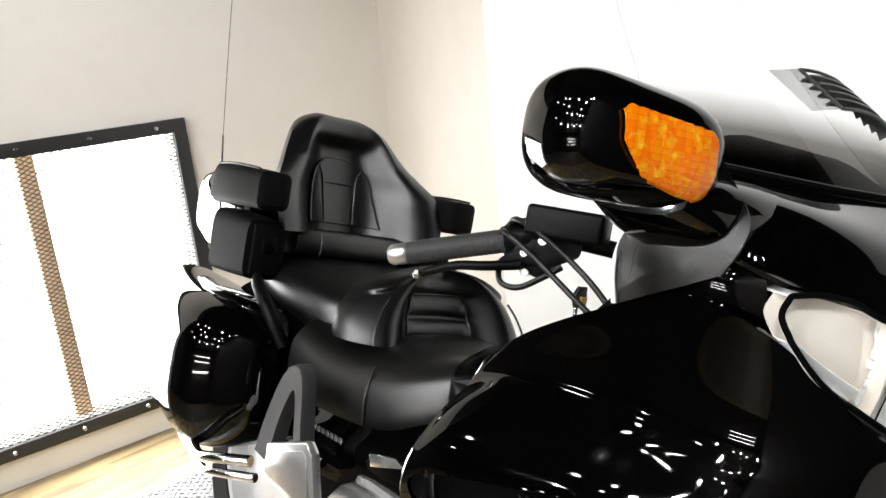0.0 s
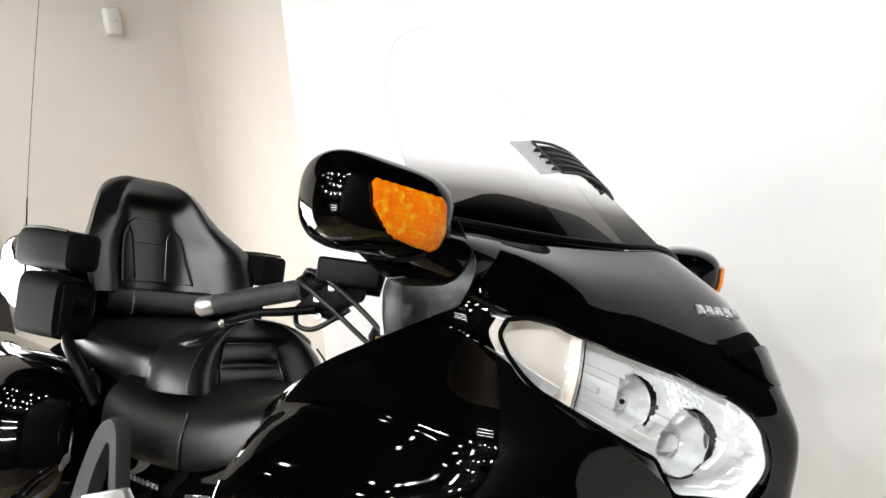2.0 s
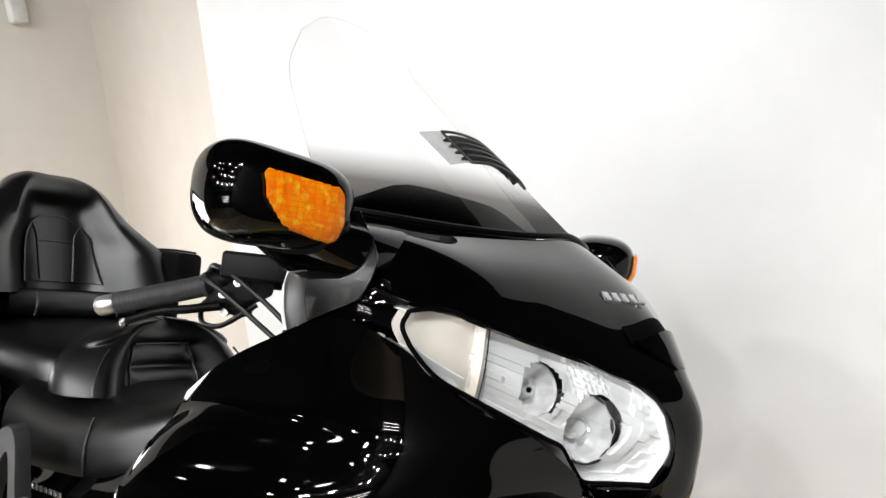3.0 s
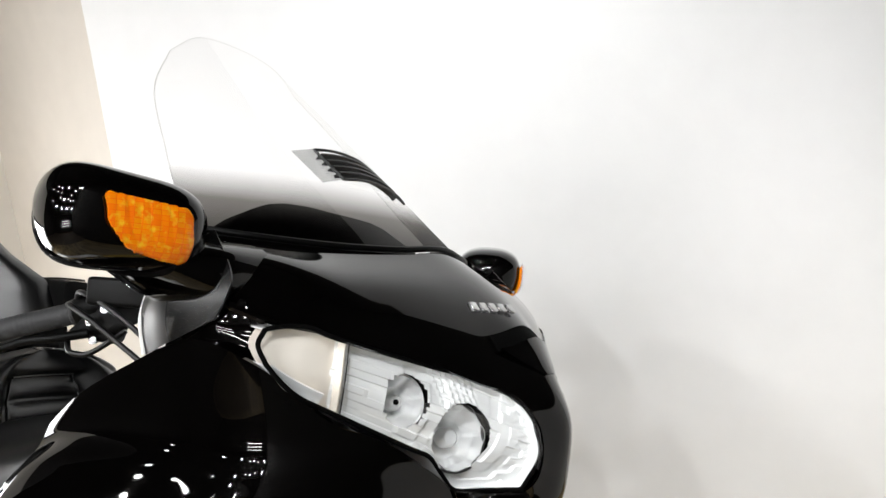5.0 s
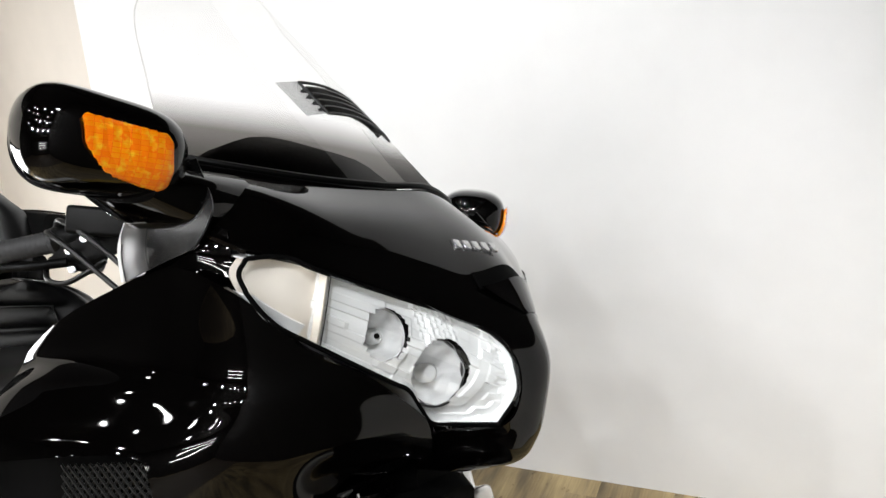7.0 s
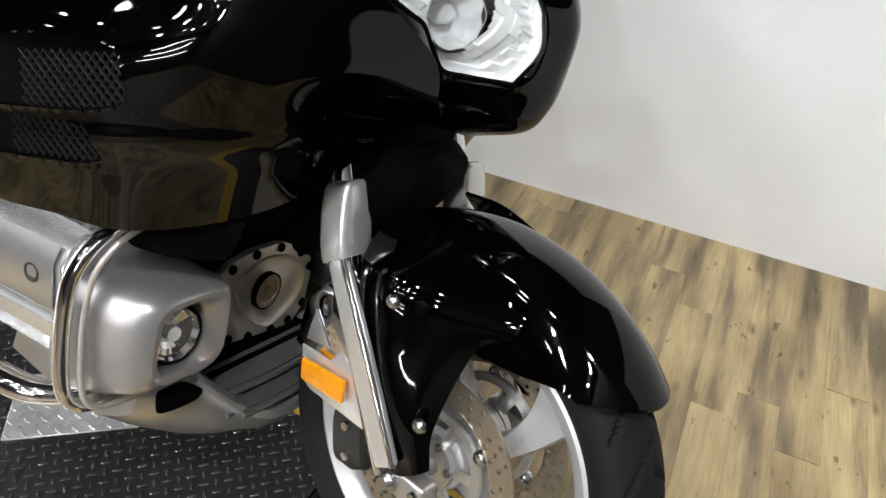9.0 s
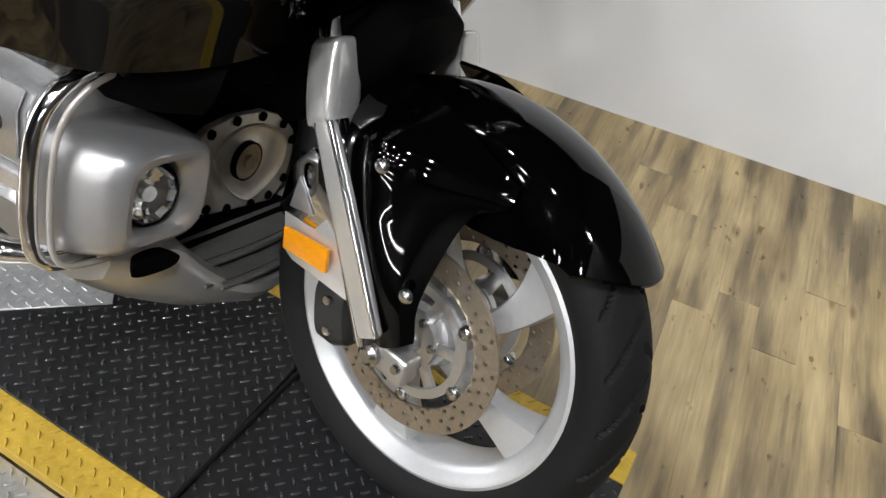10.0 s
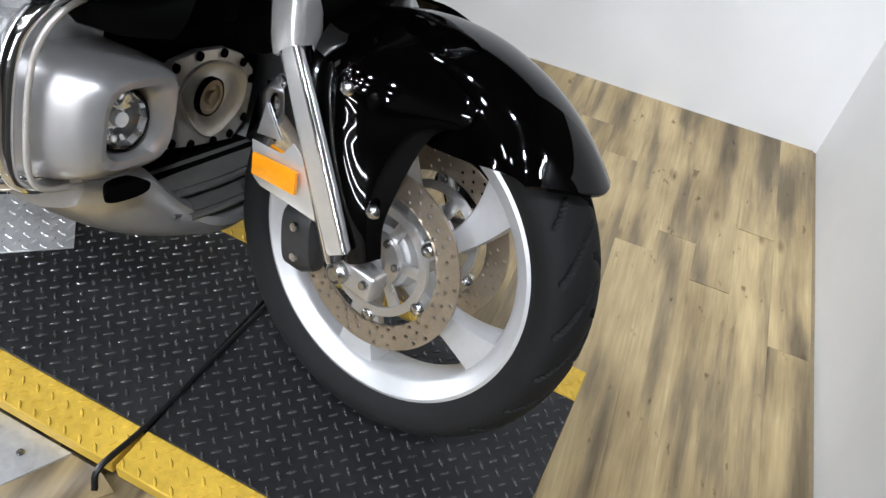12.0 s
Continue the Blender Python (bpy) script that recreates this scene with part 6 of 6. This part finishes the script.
for sg in (-1, 1):
    disc = part("brake_disc", drilled_disc(sg * 0.0725), DISC, bike, "drilled brownish brake disc", matrix=WIB, sharp=30)
    car = bmesh.new()
    lathe([(0.078, sg * 0.069), (0.092, sg * 0.069), (0.092, sg * 0.076), (0.078, sg * 0.076)], 60, bm=car, closed=True)
    part("carrier_ring", car, BRUSHED, disc, "cast disc carrier")
    part("carrier_hub", lathe([(0.02, sg * 0.066), (0.044, sg * 0.066), (0.044, sg * 0.078), (0.02, sg * 0.078)], 40, closed=True), BRUSHED, disc)
    for k in range(6):
        a = 60 * k + 12
        arm = prism([polar(0.03, a - 16, sg * 0.070), polar(0.03, a + 16, sg * 0.070), polar(0.083, a + 7, sg * 0.070), polar(0.083, a - 7, sg * 0.070)], 0.006, 0.001)
        part("carrier_arm", arm, BRUSHED, disc)
    for k in range(6):
        b = lathe([(0.0, sg * 0.004), (0.007, sg * 0.004), (0.010, sg * 0.002), (0.011, 0.0), (0.011, -sg * 0.006)], 14)
        part("float_button", b, STEEL, disc, matrix=Matrix.Translation(polar(0.098, 60 * k + 40, sg * 0.0755)))
        b = lathe([(0.0, sg * 0.005), (0.005, sg * 0.005), (0.007, sg * 0.002), (0.007, -sg * 0.003)], 10)
        part("carrier_bolt", b, STEEL, disc, matrix=Matrix.Translation(polar(0.038, 60 * k + 12, sg * 0.078)))
    cal = loft([ring(polar(r, 196, sg * 0.083), polar(1, 286, 0), (0, 1, 0), a, b, 3, 20) for r, a, b in ((0.095, 0.03, 0.014), (0.105, 0.05, 0.026), (0.13, 0.058, 0.030), (0.16, 0.052, 0.028), (0.168, 0.03, 0.016))])
    cal = part("brake_caliper", cal, GRILLE, bike, "dark brake caliper", matrix=WIB)
    for dd in (-0.025, 0.025):
        part("caliper_bolt", lathe([(0, sg * 0.006), (0.007, sg * 0.005), (0.008, 0)], 12), STEEL, cal, matrix=Matrix.Translation(polar(0.13, 196, sg * 0.112) + polar(dd, 286, 0)))
    # fork: upper tube, cap, slider, chrome strut, axle clamp
    top, low = Vector((-0.335, sg * 0.122, 0.54)), Vector((-0.225, sg * 0.122, 0.33))
    fork = part("fork_tube", tube([top, low], 0.0225, 16), CHROME, bike, "chrome fork tube", matrix=WIB)
    d = (low - top).normalized()
    side = Vector((0, sg, 0))
    nrm = d.cross(side).normalized()
    c0, c1 = Vector((-0.222, sg * 0.13, 0.362)), Vector((-0.190, sg * 0.135, 0.250))
    cap = [ring(c0.lerp(c1, t), nrm, side, a, b, 4.0, 40) for t, a, b in ((0.05, 0.016, 0.016), (0.06, 0.021, 0.021), (0.09, 0.0245, 0.0255), (0.14, 0.0262, 0.0278), (0.3, 0.028, 0.030), (0.5, 0.0284, 0.0308), (0.75, 0.028, 0.031), (0.9, 0.0265, 0.0295), (1.0, 0.0245, 0.0272), (1.03, 0.021, 0.022))]
    part("fork_cap", loft(cap), BRIGHT, fork, "brushed silver fork cap")
    s0, s1 = Vector((-0.178, sg * 0.150, 0.262)), Vector((-0.010, sg * 0.158, 0.022))
    sd = (s1 - s0).normalized()
    sn = sd.cross(side).normalized()
    part("slider", loft([ring(s0.lerp(s1, t), sn, side, a, 0.023, 2.2, 20) for t, a in ((0, 0.021), (0.5, 0.021), (0.97, 0.020), (1.0, 0.015))]), CHROME, fork, "chrome fork slider")
    b0, b1 = Vector((-0.163, sg * 0.178, 0.272)), Vector((0.001, sg * 0.180, 0.046))
    strut = [ring(b0.lerp(b1, t), sn, side, a, 0.006, 4, 20) for t, a in ((0.0, 0.014), (0.02, 0.018), (0.3, 0.021), (0.7, 0.022), (0.98, 0.021), (1.0, 0.017))]
    part("strut_cover", loft(strut), BRIGHT, fork, "flat polished strut cover")
    part("strut_edge", tube([b0 + side * 0.003 - sn * 0.012, b0.lerp(b1, 0.5) + side * 0.004 - sn * 0.015, b1 + side * 0.003 - sn * 0.014], 0.0055, 10), CHROME, fork)
    tri = [(-0.198, 0.118), (-0.182, 0.065), (-0.165, 0.058), (-0.054, 0.062), (-0.04, 0.085), (-0.082, 0.128), (-0.125, 0.150), (-0.140, 0.124)]
    bracket = part("fork_bracket", prism([(x, sg * 0.174, z) for x, z in tri], sg * 0.006, 0.0015), BRIGHT, fork, "polished bracket with a reflector")
    cover = prism([(x, sg * 0.166, z) for x, z in ((-0.212, 0.112), (-0.208, 0.185), (-0.178, 0.228), (-0.150, 0.222), (-0.098, 0.135), (-0.14, 0.10))], sg * 0.007, 0.0025)
    cover = part("caliper_cover", cover, CHROME, fork, "polished chrome bracket cover")
    part("cover_window", prism([(x, sg * 0.1735, z) for x, z in ((-0.190, 0.132), (-0.184, 0.182), (-0.146, 0.142))], sg * 0.003, 0.001), BRUSHED, cover)
    part("guide_plate", prism([(-0.212, sg * 0.150, 0.200), (-0.150, sg * 0.150, 0.215), (-0.06, sg * 0.150, 0.09), (-0.185, sg * 0.150, 0.07)], sg * 0.004, 0.001), SATIN, fork)
    rect = prism([(-0.179, sg * 0.1825, 0.110), (-0.097, sg * 0.1825, 0.122), (-0.091, sg * 0.1825, 0.088), (-0.173, sg * 0.1825, 0.078)], sg * 0.007, 0.002)
    part("reflector", rect, REFLECT, fork, "amber side reflector")
    clamp = part("axle_clamp", block((-0.036, sg * 0.13 - 0.018, -0.024), (0.05, sg * 0.13 + 0.018, 0.020), 0.007, 3), BRUSHED, fork, "cast axle clamp")
    part("axle_nut", lathe([(0, sg * 0.014), (0.010, sg * 0.014), (0.013, sg * 0.010), (0.017, sg * 0.008), (0.018, 0.0)], 6 * 3), STEEL, fork, matrix=pose(-0.010, sg * 0.148, -0.004))
    part("pinch_bolt", lathe([(0, sg * 0.008), (0.006, sg * 0.008), (0.0075, sg * 0.004), (0.0075, 0.0)], 12), STEEL, fork, matrix=pose(0.036, sg * 0.148, 0.004))
    # glossy fork shroud below the fender
    SHROUD = [
        [(-0.165, 0.075, 0.338), (-0.10, 0.085, 0.342), (-0.02, 0.088, 0.325), (0.075, 0.088, 0.295)],
        [(-0.155, 0.140, 0.275), (-0.085, 0.158, 0.285), (-0.015, 0.130, 0.280), (0.075, 0.098, 0.268)],
        [(-0.118, 0.158, 0.198), (-0.065, 0.172, 0.198), (-0.015, 0.152, 0.205), (0.040, 0.118, 0.232)],
        [(-0.062, 0.162, 0.110), (-0.025, 0.174, 0.110), (0.010, 0.165, 0.112), (0.034, 0.148, 0.120)],
        [(-0.012, 0.160, 0.030), (0.012, 0.168, 0.032), (0.034, 0.163, 0.046), (0.048, 0.150, 0.058)],
    ]
    rows = grid([[(x, sg * y, z) for x, y, z in r] for r in SHROUD], 26, 30)
    shroud = part("fork_shroud", skin(rows, -0.006 if sg < 0 else 0.006), BLACK, bike, "glossy black fork shroud", matrix=WIB)
    for x, y, z in ((-0.071, 0.163, 0.257), (0.026, 0.171, 0.128)):
        b = lathe([(0.0, sg * 0.008), (0.006, sg * 0.0075), (0.010, sg * 0.004), (0.011, 0.0)], 14)
        part("shroud_bolt", b, STEEL, shroud, matrix=pose(x, sg * y, z))

# ---- front fender ----
rows = []
for f in np.linspace(0, 1, 56):
    row = []
    for s in np.linspace(-1, 1, 53):
        end = 44.6 + 8.5 * s * s
        a = 122 + f * (end - 122)
        R = 0.358 - 0.011 * (122 - a) / 77.4
        drop = float(np.interp(a, (44, 52, 56, 61, 66, 72, 80, 86, 92, 100, 122), (0.05, 0.052, 0.062, 0.084, 0.104, 0.120, 0.134, 0.138, 0.128, 0.108, 0.086)))
        crease = 0.003 * math.exp(-((abs(s) - 0.66) / 0.07) ** 2) * (1 - f ** 8)
        r = R - 0.05 * abs(s) ** 2.2 - (drop - 0.05) * abs(s) ** 5 + crease
        row.append(polar(r, a, (0.098 - 0.006 * f) * s * (1.04 - 0.06 * abs(s) ** 4)))
    rows.append(row)
fender = part("front_fender", skin(rows, 0.004), BLACK, bike, "glossy black front fender", matrix=WIB)
part("fender_lip", tube(rows[-1], 0.0035, 6, steps=60), BLACK, fender)
part("fender_seam", tube([q * 1.0 + (q - Vector((0, q.y, 0))).normalized() * 0.0006 for q in rows[-5]], 0.0012, 5, steps=60), DARK, fender)

# ---- rear wheel ----
rear_w = part("rear_wheel", lathe([(0.20, -0.06), (0.21, -0.065), (0.205, 0.0), (0.21, 0.065), (0.20, 0.06), (0.19, 0)], 48, closed=True), WHEEL_SILVER, bike, matrix=pose(-1.69, 0, 0.315))
part("tyre", lathe([(0.208, -0.07), (0.26, -0.088), (0.30, -0.07), (0.32, -0.03), (0.323, 0.0), (0.32, 0.03), (0.30, 0.07), (0.26, 0.088), (0.208, 0.07)], 64), RUBBER, rear_w)
part("spoke_disc", lathe([(0.0, -0.03), (0.06, -0.03), (0.2, -0.012), (0.2, 0.012), (0.06, 0.03), (0.0, 0.03)], 40), WHEEL_SILVER, rear_w)
